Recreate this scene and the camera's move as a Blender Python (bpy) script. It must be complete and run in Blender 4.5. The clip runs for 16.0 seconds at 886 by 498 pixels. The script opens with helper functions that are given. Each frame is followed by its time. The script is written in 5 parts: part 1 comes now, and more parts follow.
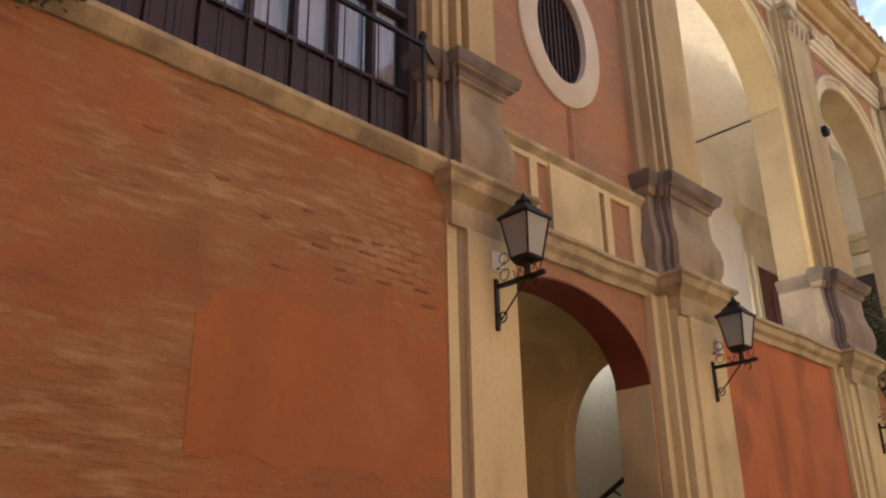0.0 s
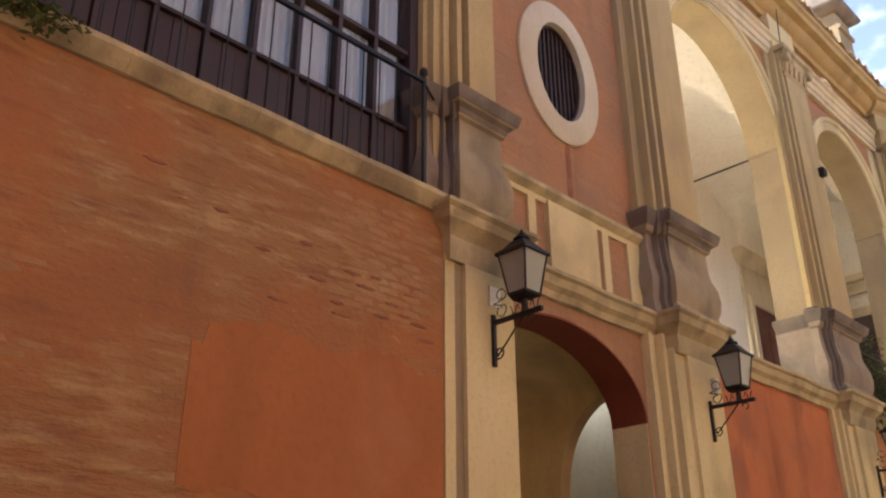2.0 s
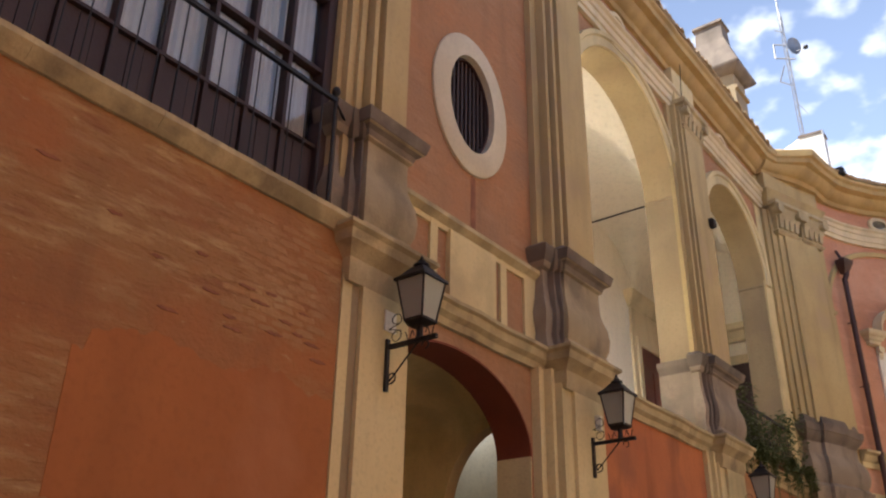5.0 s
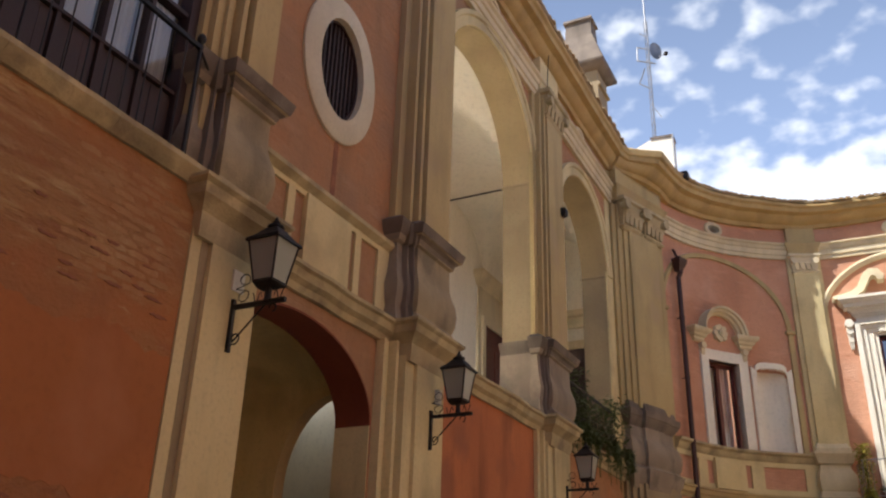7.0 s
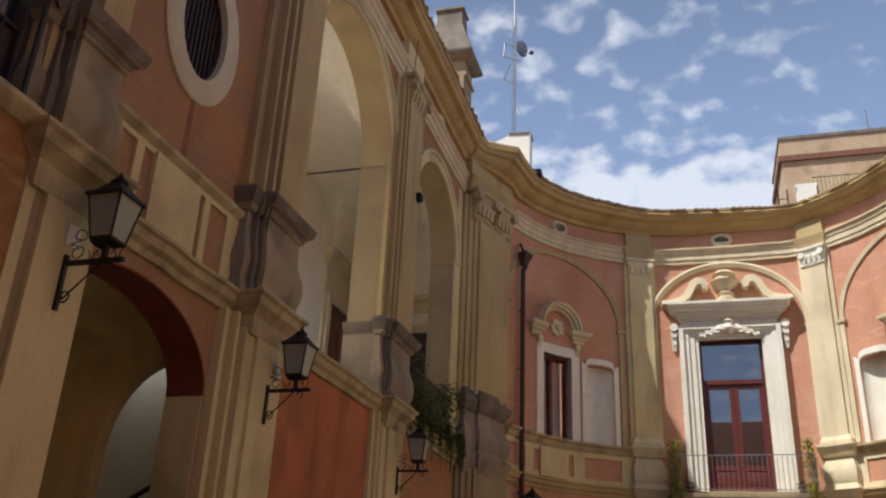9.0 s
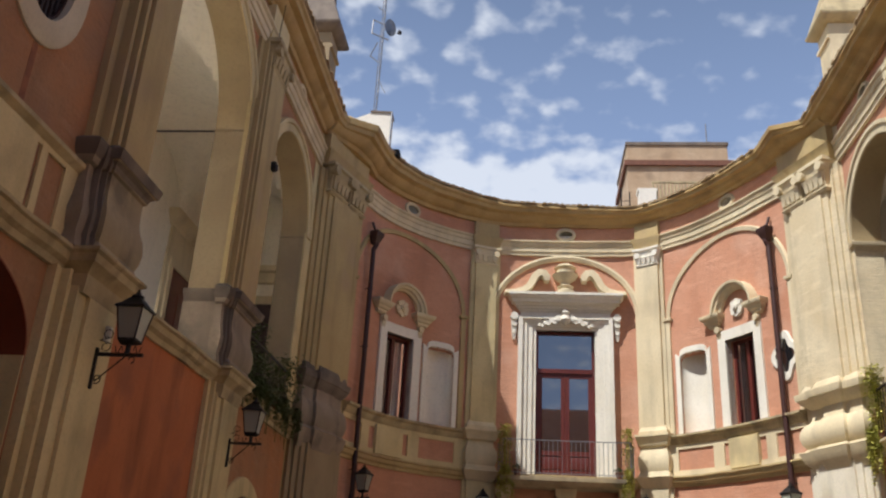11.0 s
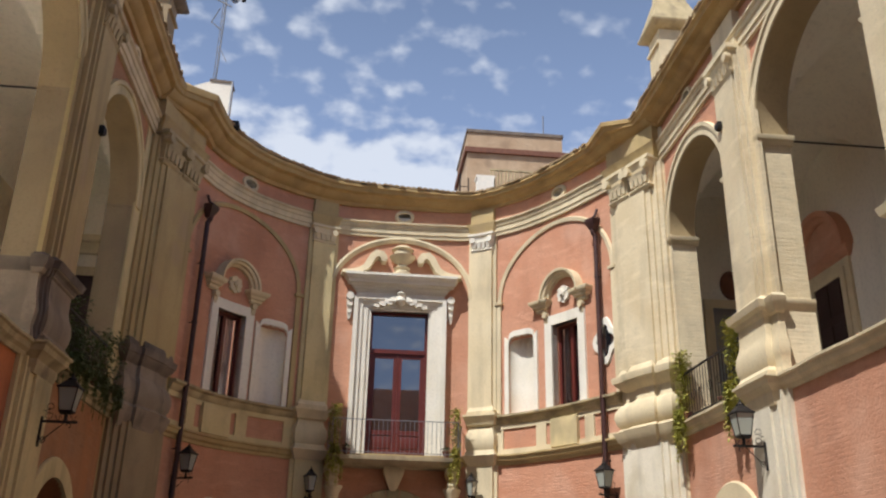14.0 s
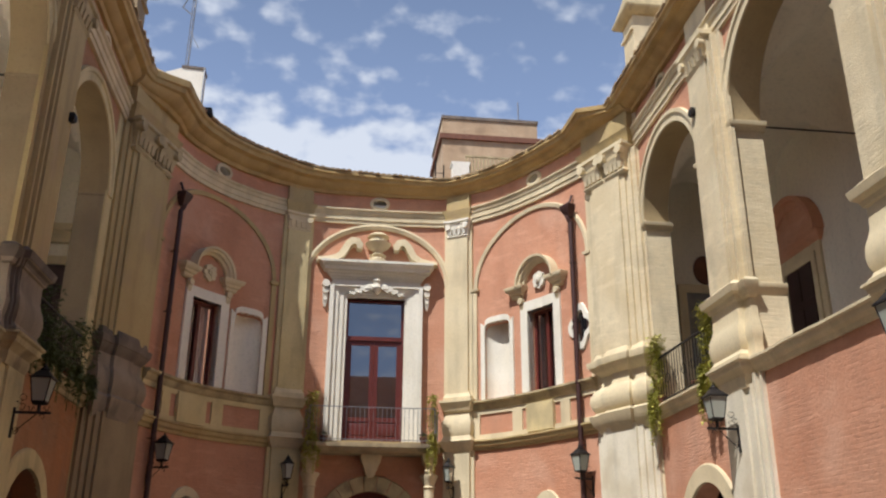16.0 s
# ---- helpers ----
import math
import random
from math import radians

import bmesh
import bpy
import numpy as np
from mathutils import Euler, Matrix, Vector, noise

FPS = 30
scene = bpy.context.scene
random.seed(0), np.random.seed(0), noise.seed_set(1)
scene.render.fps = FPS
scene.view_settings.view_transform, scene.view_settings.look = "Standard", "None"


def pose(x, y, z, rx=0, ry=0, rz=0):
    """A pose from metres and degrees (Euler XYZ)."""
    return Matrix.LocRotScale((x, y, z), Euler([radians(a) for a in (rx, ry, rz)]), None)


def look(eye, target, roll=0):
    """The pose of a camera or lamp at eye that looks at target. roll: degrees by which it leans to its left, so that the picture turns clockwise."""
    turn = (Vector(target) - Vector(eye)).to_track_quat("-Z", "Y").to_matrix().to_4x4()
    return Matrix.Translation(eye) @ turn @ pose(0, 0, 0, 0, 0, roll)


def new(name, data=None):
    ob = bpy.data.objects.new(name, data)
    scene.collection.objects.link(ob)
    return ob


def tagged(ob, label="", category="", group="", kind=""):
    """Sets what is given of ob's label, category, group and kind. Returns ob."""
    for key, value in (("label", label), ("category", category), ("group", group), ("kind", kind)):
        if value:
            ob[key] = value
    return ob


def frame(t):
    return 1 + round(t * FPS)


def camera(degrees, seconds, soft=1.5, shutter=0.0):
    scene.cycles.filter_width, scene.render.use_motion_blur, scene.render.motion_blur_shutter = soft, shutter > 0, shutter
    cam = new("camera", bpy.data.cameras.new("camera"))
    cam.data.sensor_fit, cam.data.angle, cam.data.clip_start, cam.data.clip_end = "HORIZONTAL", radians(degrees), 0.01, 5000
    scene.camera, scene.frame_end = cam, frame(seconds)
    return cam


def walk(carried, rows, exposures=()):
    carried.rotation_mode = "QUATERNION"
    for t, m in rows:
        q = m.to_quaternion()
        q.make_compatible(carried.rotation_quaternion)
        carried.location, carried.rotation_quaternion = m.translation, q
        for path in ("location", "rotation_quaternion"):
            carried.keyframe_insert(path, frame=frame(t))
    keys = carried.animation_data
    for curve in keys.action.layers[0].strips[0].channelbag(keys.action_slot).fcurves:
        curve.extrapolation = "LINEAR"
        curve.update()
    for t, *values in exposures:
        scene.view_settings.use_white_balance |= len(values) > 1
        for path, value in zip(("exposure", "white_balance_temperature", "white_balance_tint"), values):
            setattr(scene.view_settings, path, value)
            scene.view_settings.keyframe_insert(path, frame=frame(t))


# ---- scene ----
EYE = (0.0, 0.0, 1.6)
# seconds, yaw, pitch, roll
PATH = [
    (0, 45.33, 22.01, -1.02),
    (0.5, 45.31, 22.21, -1.37),
    (1, 45.36, 22.66, -1.38),
    (1.5, 45.38, 23.34, -0.49),
    (2, 45.15, 24.30, -0.24),
    (2.5, 44.94, 24.99, -0.09),
    (3, 44.55, 25.58, 0.37),
    (5.5, 35.21, 25.68, 1.01),
    (6, 32.23, 25.18, 1.08),
    (6.5, 29.61, 24.58, 1.53),
    (7, 27.46, 24.24, 1.81),
    (7.5, 24.90, 24.15, 1.76),
    (8, 21.69, 24.00, 2.18),
    (8.5, 19.27, 23.67, 2.35),
    (9, 16.81, 23.33, 2.69),
    (11.5, 3.54, 22.29, 2.80),
    (12, 1.05, 22.13, 2.30),
    (12.5, -1.22, 21.98, 2.29),
    (13, -3.63, 21.93, 2.05),
    (13.5, -4.78, 21.75, 1.66),
    (14, -5.29, 21.53, 1.34),
    (14.5, -5.97, 21.36, 1.24),
    (15, -6.71, 21.16, 0.86),
    (15.5, -6.82, 20.91, 0.53),
    (16, -7.01, 20.68, 0.37),
]


def stand(yaw, pitch, roll):
    y, p = radians(yaw), radians(pitch)
    way = Vector((-math.sin(y) * math.cos(p), math.cos(y) * math.cos(p), math.sin(p)))
    return look(EYE, Vector(EYE) + way, roll)


cam = camera(53.86, 16.0, soft=2.2)
walk(cam, [(t, stand(a, b, c)) for t, a, b, c in PATH],
     exposures=[(0, 1.55, 6350, 10), (3.0, 1.52, 6350, 10), (5.5, 1.12, 6400, 10), (7.0, 0.74, 6350, 10), (8.5, 0.28, 6200, 10), (9.0, 0.18, 6200, 10), (11.5, 0.12, 6150, 10), (16.0, 0.1, 6150, 10)])

# ---- light ----
SUN = Vector((0.46, 0.47, -1.0)).normalized()
world = bpy.data.worlds.new("sky")
scene.world = world
world.use_nodes = True
wn, wl = world.node_tree.nodes, world.node_tree.links
wn.clear()
sky = wn.new("ShaderNodeTexSky")
sky.sky_type, sky.sun_disc = "NISHITA", False
sky.sun_elevation = math.asin(-SUN.z)
sky.sun_rotation = math.atan2(-SUN.x, -SUN.y)
sky.air_density, sky.dust_density = 1.0, 1.2
tc = wn.new("ShaderNodeTexCoord")
sep = wn.new("ShaderNodeSeparateXYZ")
wl.new(tc.outputs["Generated"], sep.inputs[0])


def wmath(op, a, b, clamp=False):
    n = wn.new("ShaderNodeMath")
    n.operation, n.use_clamp = op, clamp
    for k, v in enumerate((a, b)):
        if isinstance(v, (int, float)):
            n.inputs[k].default_value = v
        else:
            wl.new(v, n.inputs[k])
    return n.outputs[0]


# clouds lie on a flat layer far above
zc = wmath("ADD", wmath("MAXIMUM", sep.outputs[2], 0.0), 0.3)
flat = wn.new("ShaderNodeCombineXYZ")
wl.new(wmath("DIVIDE", sep.outputs[0], zc), flat.inputs[0])
wl.new(wmath("DIVIDE", sep.outputs[1], zc), flat.inputs[1])
puff = wn.new("ShaderNodeTexNoise")
puff.inputs["Scale"].default_value, puff.inputs["Detail"].default_value, puff.inputs["Roughness"].default_value = 21.0, 3.5, 0.42
wl.new(flat.outputs[0], puff.inputs["Vector"])
bank = wn.new("ShaderNodeTexNoise")
bank.inputs["Scale"].default_value, bank.inputs["Detail"].default_value = 2.2, 3
wl.new(flat.outputs[0], bank.inputs["Vector"])
cover = wmath("ADD", puff.outputs[0], wmath("MULTIPLY", wmath("SUBTRACT", bank.outputs[0], 0.5), 0.42))
# a white bank low behind the far roofs, thinner towards the east
ahead = wmath("MULTIPLY", wmath("ADD", sep.outputs[1], wmath("MULTIPLY", sep.outputs[0], -0.9)), 1.1, True)
low = wmath("MULTIPLY", wmath("MULTIPLY", wmath("SUBTRACT", 0.505, sep.outputs[2], True), 7.0), ahead)
side = wmath("MULTIPLY", wmath("ADD", sep.outputs[0], 0.1), -0.2)
cover = wmath("ADD", wmath("ADD", cover, low), side)
haze = wn.new("ShaderNodeMapRange")
haze.inputs[1].default_value, haze.inputs[2].default_value = 0.40, 0.88
haze.inputs[3].default_value, haze.inputs[4].default_value = 0.75, 0.0
wl.new(sep.outputs[2], haze.inputs[0])
hazy = wn.new("ShaderNodeMix")
hazy.data_type = "RGBA"
wl.new(haze.outputs[0], hazy.inputs[0])
wl.new(sky.outputs[0], hazy.inputs[6])
hazy.inputs[7].default_value = (7.2, 9.5, 14.8, 1)
ramp = wn.new("ShaderNodeMapRange")
ramp.inputs[1].default_value, ramp.inputs[2].default_value = 0.46, 0.80
ramp.interpolation_type = "SMOOTHSTEP"
wl.new(cover, ramp.inputs[0])
mix = wn.new("ShaderNodeMix")
mix.data_type = "RGBA"
wl.new(wmath("MULTIPLY", ramp.outputs[0], 0.82), mix.inputs[0])
wl.new(hazy.outputs[2], mix.inputs[6])
mix.inputs[7].default_value = (15.2, 15.6, 16.4, 1)
bg = wn.new("ShaderNodeBackground")
bg.inputs[1].default_value = 0.05
wl.new(mix.outputs[2], bg.inputs[0])
wout = wn.new("ShaderNodeOutputWorld")
wl.new(bg.outputs[0], wout.inputs[0])
sun = new("sun", bpy.data.lights.new("sun", "SUN"))
sun.data.energy, sun.data.angle, sun.data.color = 5.0, radians(0.6), (1.0, 0.95, 0.88)
sun.matrix_world = look((-20, -16, 40), Vector((-20, -16, 40)) + SUN)

# unseen fill lamp added at the near end of the shaded loggia
loggia_fill = new("loggia_fill_light", bpy.data.lights.new("loggia_fill_light", "AREA"))
loggia_fill.data.shape, loggia_fill.data.size, loggia_fill.data.size_y = "RECTANGLE", 1.6, 3.0
loggia_fill.data.energy, loggia_fill.data.color = 290, (1.0, 0.97, 0.92)
loggia_fill.data.spread = radians(82)
loggia_fill.matrix_world = look((-6.8, 7.85, 7.0), (-7.95, 9.7, 5.9))

# unseen fill lamp added above the stair beside the passage; no window is built
stair_fill = new("stair_fill_light", bpy.data.lights.new("stair_fill_light", "AREA"))
stair_fill.data.shape, stair_fill.data.size, stair_fill.data.size_y = "RECTANGLE", 0.7, 1.6
stair_fill.data.energy, stair_fill.data.color = 2.6, (1.0, 0.98, 0.94)
stair_fill.matrix_world = look((-6.4, 8.75, 4.5), (-6.4, 8.9, 2.0))


# ---- materials ----
def material(name, base, other, rough=0.85, scale=1.2, grain=18.0, bump=0.25, metal=0.0, stain=None, streak=0.0, brick=0.0, vary=0.0):
    """Two colours mixed by a broad and a fine noise, stains and relief on top."""
    m = bpy.data.materials.new(name)
    m.use_nodes = True
    n, l = m.node_tree.nodes, m.node_tree.links
    p = n["Principled BSDF"]
    p.inputs["Roughness"].default_value, p.inputs["Metallic"].default_value = rough, metal
    geo = n.new("ShaderNodeNewGeometry")
    pos = geo.outputs["Position"]

    def noise_at(s, detail, stretch=None):
        t = n.new("ShaderNodeTexNoise")
        t.inputs["Scale"].default_value, t.inputs["Detail"].default_value = s, detail
        src = pos
        if stretch:
            mp = n.new("ShaderNodeMapping")
            mp.inputs["Scale"].default_value = stretch
            l.new(pos, mp.inputs["Vector"])
            src = mp.outputs[0]
        l.new(src, t.inputs["Vector"])
        return t.outputs[0]

    def rng(v, a, b):
        r = n.new("ShaderNodeMapRange")
        r.inputs[1].default_value, r.inputs[2].default_value = a, b
        l.new(v, r.inputs[0])
        return r.outputs[0]

    def blend(f, a, b):
        x = n.new("ShaderNodeMix")
        x.data_type = "RGBA"
        l.new(f, x.inputs[0])
        for k, c in ((6, a), (7, b)):
            if isinstance(c, tuple):
                x.inputs[k].default_value = (*c, 1)
            else:
                l.new(c, x.inputs[k])
        return x.outputs[2]

    def mul(a, k):
        x = n.new("ShaderNodeMath")
        x.operation = "MULTIPLY"
        l.new(a, x.inputs[0])
        if isinstance(k, (int, float)):
            x.inputs[1].default_value = k
        else:
            l.new(k, x.inputs[1])
        return x.outputs[0]

    col = blend(rng(noise_at(scale, 5), 0.35, 0.65), base, other)
    dark = tuple(c * 0.72 for c in base)
    col = blend(mul(rng(noise_at(grain, 4), 0.5, 0.75), 0.5), col, dark)
    if stain:
        col = blend(mul(rng(noise_at(scale * 0.6 + 0.37, 6), 0.54, 0.68), 0.75), col, stain)
    if streak:
        col = blend(mul(rng(noise_at(1.0, 9, (2.6, 2.6, 0.5)), 0.5, 0.76), streak), col, tuple(c * 0.45 for c in base))
    height = noise_at(grain * 1.5, 5)
    if brick:
        # courses run along the wall: rows by height, headers by both plan axes
        sp = n.new("ShaderNodeSeparateXYZ")
        l.new(pos, sp.inputs[0])
        ad = n.new("ShaderNodeMath")
        ad.operation = "ADD"
        l.new(sp.outputs[0], ad.inputs[0])
        l.new(sp.outputs[1], ad.inputs[1])
        cb = n.new("ShaderNodeCombineXYZ")
        l.new(ad.outputs[0], cb.inputs[0])
        l.new(sp.outputs[2], cb.inputs[1])
        bt = n.new("ShaderNodeTexBrick")
        bt.inputs["Scale"].default_value = 1.0
        bt.inputs["Brick Width"].default_value, bt.inputs["Row Height"].default_value = 0.24, 0.068
        bt.inputs["Mortar Size"].default_value, bt.inputs["Mortar Smooth"].default_value = 0.006, 0.6
        bt.inputs["Color1"].default_value = (1, 1, 1, 1)
        bt.inputs["Color2"].default_value = (0.55, 0.55, 0.55, 1)
        bt.inputs["Mortar"].default_value = (0, 0, 0, 1)
        l.new(cb.outputs[0], bt.inputs["Vector"])
        show = mul(rng(noise_at(0.9, 4), 0.4, 0.62), brick)
        lighter = tuple(min(1, c * 1.25 + 0.03) for c in other)
        inv = rng(bt.outputs["Fac"], 0.0, 1.0)
        col = blend(mul(inv, mul(show, 0.14)), col, lighter)
        col = blend(mul(rng(noise_at(1.0, 3, (3.2, 3.2, 15.0)), 0.54, 0.70), mul(show, 0.6)), col, dark)
        col = blend(mul(rng(noise_at(1.0, 6, (1.6, 1.6, 6.0)), 0.55, 0.72), 0.35), col, tuple(min(1, c * 1.2 + 0.04) for c in base))
        sub = n.new("ShaderNodeMath")
        sub.operation = "SUBTRACT"
        l.new(height, sub.inputs[0])
        l.new(mul(inv, mul(show, 0.6)), sub.inputs[1])
        add = n.new("ShaderNodeMath")
        add.operation = "ADD"
        l.new(sub.outputs[0], add.inputs[0])
        l.new(mul(noise_at(1.0, 4, (4.0, 4.0, 16.0)), mul(show, 1.6)), add.inputs[1])
        height = add.outputs[0]
    if vary:
        info = n.new("ShaderNodeObjectInfo")
        col = blend(mul(info.outputs["Random"], vary), col, dark)
    l.new(col, p.inputs["Base Color"])
    if bump:
        b = n.new("ShaderNodeBump")
        b.inputs["Strength"].default_value, b.inputs["Distance"].default_value = bump, 0.012
        l.new(height, b.inputs["Height"])
        l.new(b.outputs[0], p.inputs["Normal"])
    return m


def worn_wall(name):
    """Old orange limewash over brick: broad patches, rubbed courses, rain marks."""
    m = bpy.data.materials.new(name)
    m.use_nodes = True
    n, l = m.node_tree.nodes, m.node_tree.links
    p = n["Principled BSDF"]
    p.inputs["Roughness"].default_value = 0.92
    pos = n.new("ShaderNodeNewGeometry").outputs["Position"]

    def patch(size, lo, hi, detail=6, seed=0.0, strength=1.0):
        mp, t, r = n.new("ShaderNodeMapping"), n.new("ShaderNodeTexNoise"), n.new("ShaderNodeMapRange")
        mp.inputs["Scale"].default_value, mp.inputs["Location"].default_value = size, (seed, seed * 1.7, seed * 0.6)
        t.inputs["Scale"].default_value, t.inputs["Detail"].default_value, t.inputs["Roughness"].default_value = 1.0, detail, 0.6
        r.inputs[1].default_value, r.inputs[2].default_value, r.inputs[4].default_value = lo, hi, strength
        l.new(pos, mp.inputs["Vector"])
        l.new(mp.outputs[0], t.inputs["Vector"])
        l.new(t.outputs[0], r.inputs[0])
        return r.outputs[0]

    def calc(op, a, b):
        x = n.new("ShaderNodeMath")
        x.operation = op
        for k, v in enumerate((a, b)):
            if isinstance(v, (int, float)):
                x.inputs[k].default_value = v
            else:
                l.new(v, x.inputs[k])
        return x.outputs[0]

    def over(f, under, colour):
        x = n.new("ShaderNodeMix")
        x.data_type = "RGBA"
        l.new(f, x.inputs[0])
        if isinstance(under, tuple):
            x.inputs[6].default_value = (*under, 1)
        else:
            l.new(under, x.inputs[6])
        x.inputs[7].default_value = (*colour, 1)
        return x.outputs[2]

    bare = patch((0.55, 0.55, 0.95), 0.44, 0.60, 7, 3.1)
    courses = patch((3.4, 3.4, 17.0), 0.50, 0.66, 5, 1.3)
    rubbed = calc("MULTIPLY", courses, bare)
    pale = calc("MULTIPLY", patch((2.2, 2.2, 12.0), 0.49, 0.64, 6, 8.2), bare)
    col = over(patch((0.8, 0.8, 0.8), 0.38, 0.62, 6, 5.0), (0.391, 0.147, 0.050), (0.305, 0.135, 0.055))
    col = over(calc("MULTIPLY", bare, 0.7), col, (0.337, 0.187, 0.077))
    col = over(calc("MULTIPLY", pale, 0.85), col, (0.47, 0.31, 0.145))
    col = over(calc("MULTIPLY", rubbed, 0.6), col, (0.273, 0.114, 0.046))
    col = over(patch((1.4, 1.4, 7.0), 0.56, 0.72, 7, 12.4, 0.75), col, (0.246, 0.096, 0.046))
    col = over(patch((2.4, 2.4, 0.4), 0.52, 0.78, 8, 2.2, 0.45), col, (0.173, 0.086, 0.041))
    col = over(patch((22.0, 22.0, 34.0), 0.58, 0.74, 4, 0.4, 0.5), col, (0.218, 0.096, 0.041))
    col = over(patch((7.0, 7.0, 20.0), 0.66, 0.74, 5, 6.6, 0.6), col, (0.473, 0.337, 0.164))
    l.new(col, p.inputs["Base Color"])
    high = calc("ADD", calc("MULTIPLY", rubbed, -1.4), patch((20.0, 20.0, 30.0), 0.3, 0.7, 5, 7.7, 0.7))
    high = calc("ADD", high, calc("MULTIPLY", pale, 0.5))
    b = n.new("ShaderNodeBump")
    b.inputs["Strength"].default_value, b.inputs["Distance"].default_value = 0.6, 0.012
    l.new(high, b.inputs["Height"])
    l.new(b.outputs[0], p.inputs["Normal"])
    return m


WORN = worn_wall("worn_orange_wall")
BRICK = material("brick_plaster", (0.355, 0.2, 0.108), (0.425, 0.183, 0.077), 0.9, 0.7, 14, 0.6, stain=(0.30, 0.17, 0.10), streak=0.4, brick=1.0)
BRICKP = material("pink_brick_plaster", (0.58, 0.302, 0.19), (0.53, 0.246, 0.143), 0.9, 0.8, 14, 0.9, stain=(0.60, 0.34, 0.23), streak=0.25, brick=0.8)
OCHRE = material("ochre_plaster", (0.50, 0.383, 0.185), (0.44, 0.327, 0.147), 0.85, 0.9, 20, 0.3, stain=(0.42, 0.31, 0.18), streak=0.5)
CREAM = material("cream_plaster", (0.70, 0.595, 0.395), (0.645, 0.535, 0.335), 0.85, 0.9, 22, 0.25, stain=(0.52, 0.43, 0.28), streak=0.45)
YCREAM = material("yellow_cream_plaster", (0.68, 0.565, 0.31), (0.62, 0.50, 0.255), 0.85, 0.9, 22, 0.3, stain=(0.40, 0.32, 0.19), streak=0.55)
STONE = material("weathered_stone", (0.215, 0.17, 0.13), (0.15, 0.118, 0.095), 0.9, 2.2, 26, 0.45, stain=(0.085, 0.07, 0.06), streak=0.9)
LEDGE = material("ochre_stone_ledge", (0.53, 0.43, 0.25), (0.42, 0.335, 0.185), 0.9, 2.6, 24, 0.5, stain=(0.17, 0.135, 0.09), streak=0.85)
PEDESTAL = material("stained_pedestal_stone", (0.42, 0.335, 0.205), (0.32, 0.25, 0.155), 0.9, 2.0, 24, 0.45, stain=(0.15, 0.12, 0.085), streak=0.8)
GOLD = material("cornice_ochre", (0.50, 0.35, 0.15), (0.43, 0.285, 0.11), 0.85, 1.4, 22, 0.3, stain=(0.30, 0.20, 0.08), streak=0.4)
COURSED = material("coursed_cream", (0.70, 0.595, 0.40), (0.62, 0.505, 0.315), 0.9, 1.1, 22, 0.55, stain=(0.5, 0.42, 0.28), streak=0.4, brick=1.0)
REFLECTPINK = material("pink_wing_reflection", (0.80, 0.55, 0.47), (0.74, 0.48, 0.41), 0.9, 4, 50, 0.05)
WHITE = material("white_stone", (0.80, 0.76, 0.66), (0.75, 0.70, 0.58), 0.8, 1.6, 24, 0.25, streak=0.25)
LIME = material("limewash", (0.84, 0.79, 0.68), (0.80, 0.74, 0.62), 0.9, 0.5, 12, 0.15, streak=0.15)
PALE = material("pale_stone_plaster", (0.74, 0.675, 0.54), (0.67, 0.60, 0.455), 0.85, 1.4, 22, 0.4, stain=(0.56, 0.48, 0.34), streak=0.4)
JAMB = material("shaded_jamb_plaster", (0.345, 0.265, 0.158), (0.29, 0.218, 0.126), 0.9, 1.1, 20, 0.3, stain=(0.25, 0.19, 0.12), streak=0.5)
GREYSTONE = material("grey_pedestal_stone", (0.33, 0.262, 0.195), (0.26, 0.205, 0.15), 0.9, 2.0, 24, 0.45, stain=(0.13, 0.105, 0.08), streak=0.8)
REDCOAT = material("red_orange_plaster", (0.50, 0.165, 0.06), (0.43, 0.135, 0.05), 0.88, 1.1, 16, 0.25, stain=(0.30, 0.11, 0.055), streak=0.75)
VAULT = material("vault_ochre", (0.42, 0.32, 0.175), (0.365, 0.27, 0.138), 0.9, 0.8, 16, 0.2, stain=(0.36, 0.26, 0.15), streak=0.3)
PATCH = material("orange_plaster", (0.41, 0.143, 0.041), (0.35, 0.117, 0.034), 0.85, 0.9, 16, 0.2, stain=(0.42, 0.16, 0.065), streak=0.3)
OVALSTONE = material("oval_cream_stone", (0.64, 0.565, 0.425), (0.57, 0.49, 0.35), 0.85, 2.0, 24, 0.3, streak=0.35)
STAIN = material("drip_stain", (0.22, 0.09, 0.05), (0.30, 0.12, 0.06), 0.9, 6, 30, 0.3)
MAROON = material("maroon_paint", (0.20, 0.045, 0.02), (0.16, 0.033, 0.015), 0.85, 1.5, 20, 0.2)
METAL = material("black_iron", (0.022, 0.02, 0.02), (0.035, 0.03, 0.028), 0.55, 5, 60, 0.15, metal=0.6)
PIPE = material("brown_painted_pipe", (0.055, 0.018, 0.014), (0.04, 0.014, 0.012), 0.5, 3, 40, 0.15)
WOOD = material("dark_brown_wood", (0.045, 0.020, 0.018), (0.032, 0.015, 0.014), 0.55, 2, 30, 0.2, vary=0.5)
GRILLE = material("brown_grille_wood", (0.035, 0.017, 0.014), (0.025, 0.012, 0.01), 0.7, 3, 40, 0.2)
REDWOOD = material("red_brown_door", (0.13, 0.022, 0.016), (0.10, 0.017, 0.012), 0.45, 2, 30, 0.15)
CLOTH = material("white_curtain", (0.83, 0.80, 0.73), (0.76, 0.73, 0.66), 0.9, 3, 50, 0.05)
REDCLOTH = material("red_curtain", (0.10, 0.02, 0.02), (0.06, 0.018, 0.018), 0.9, 4, 50, 0.05)
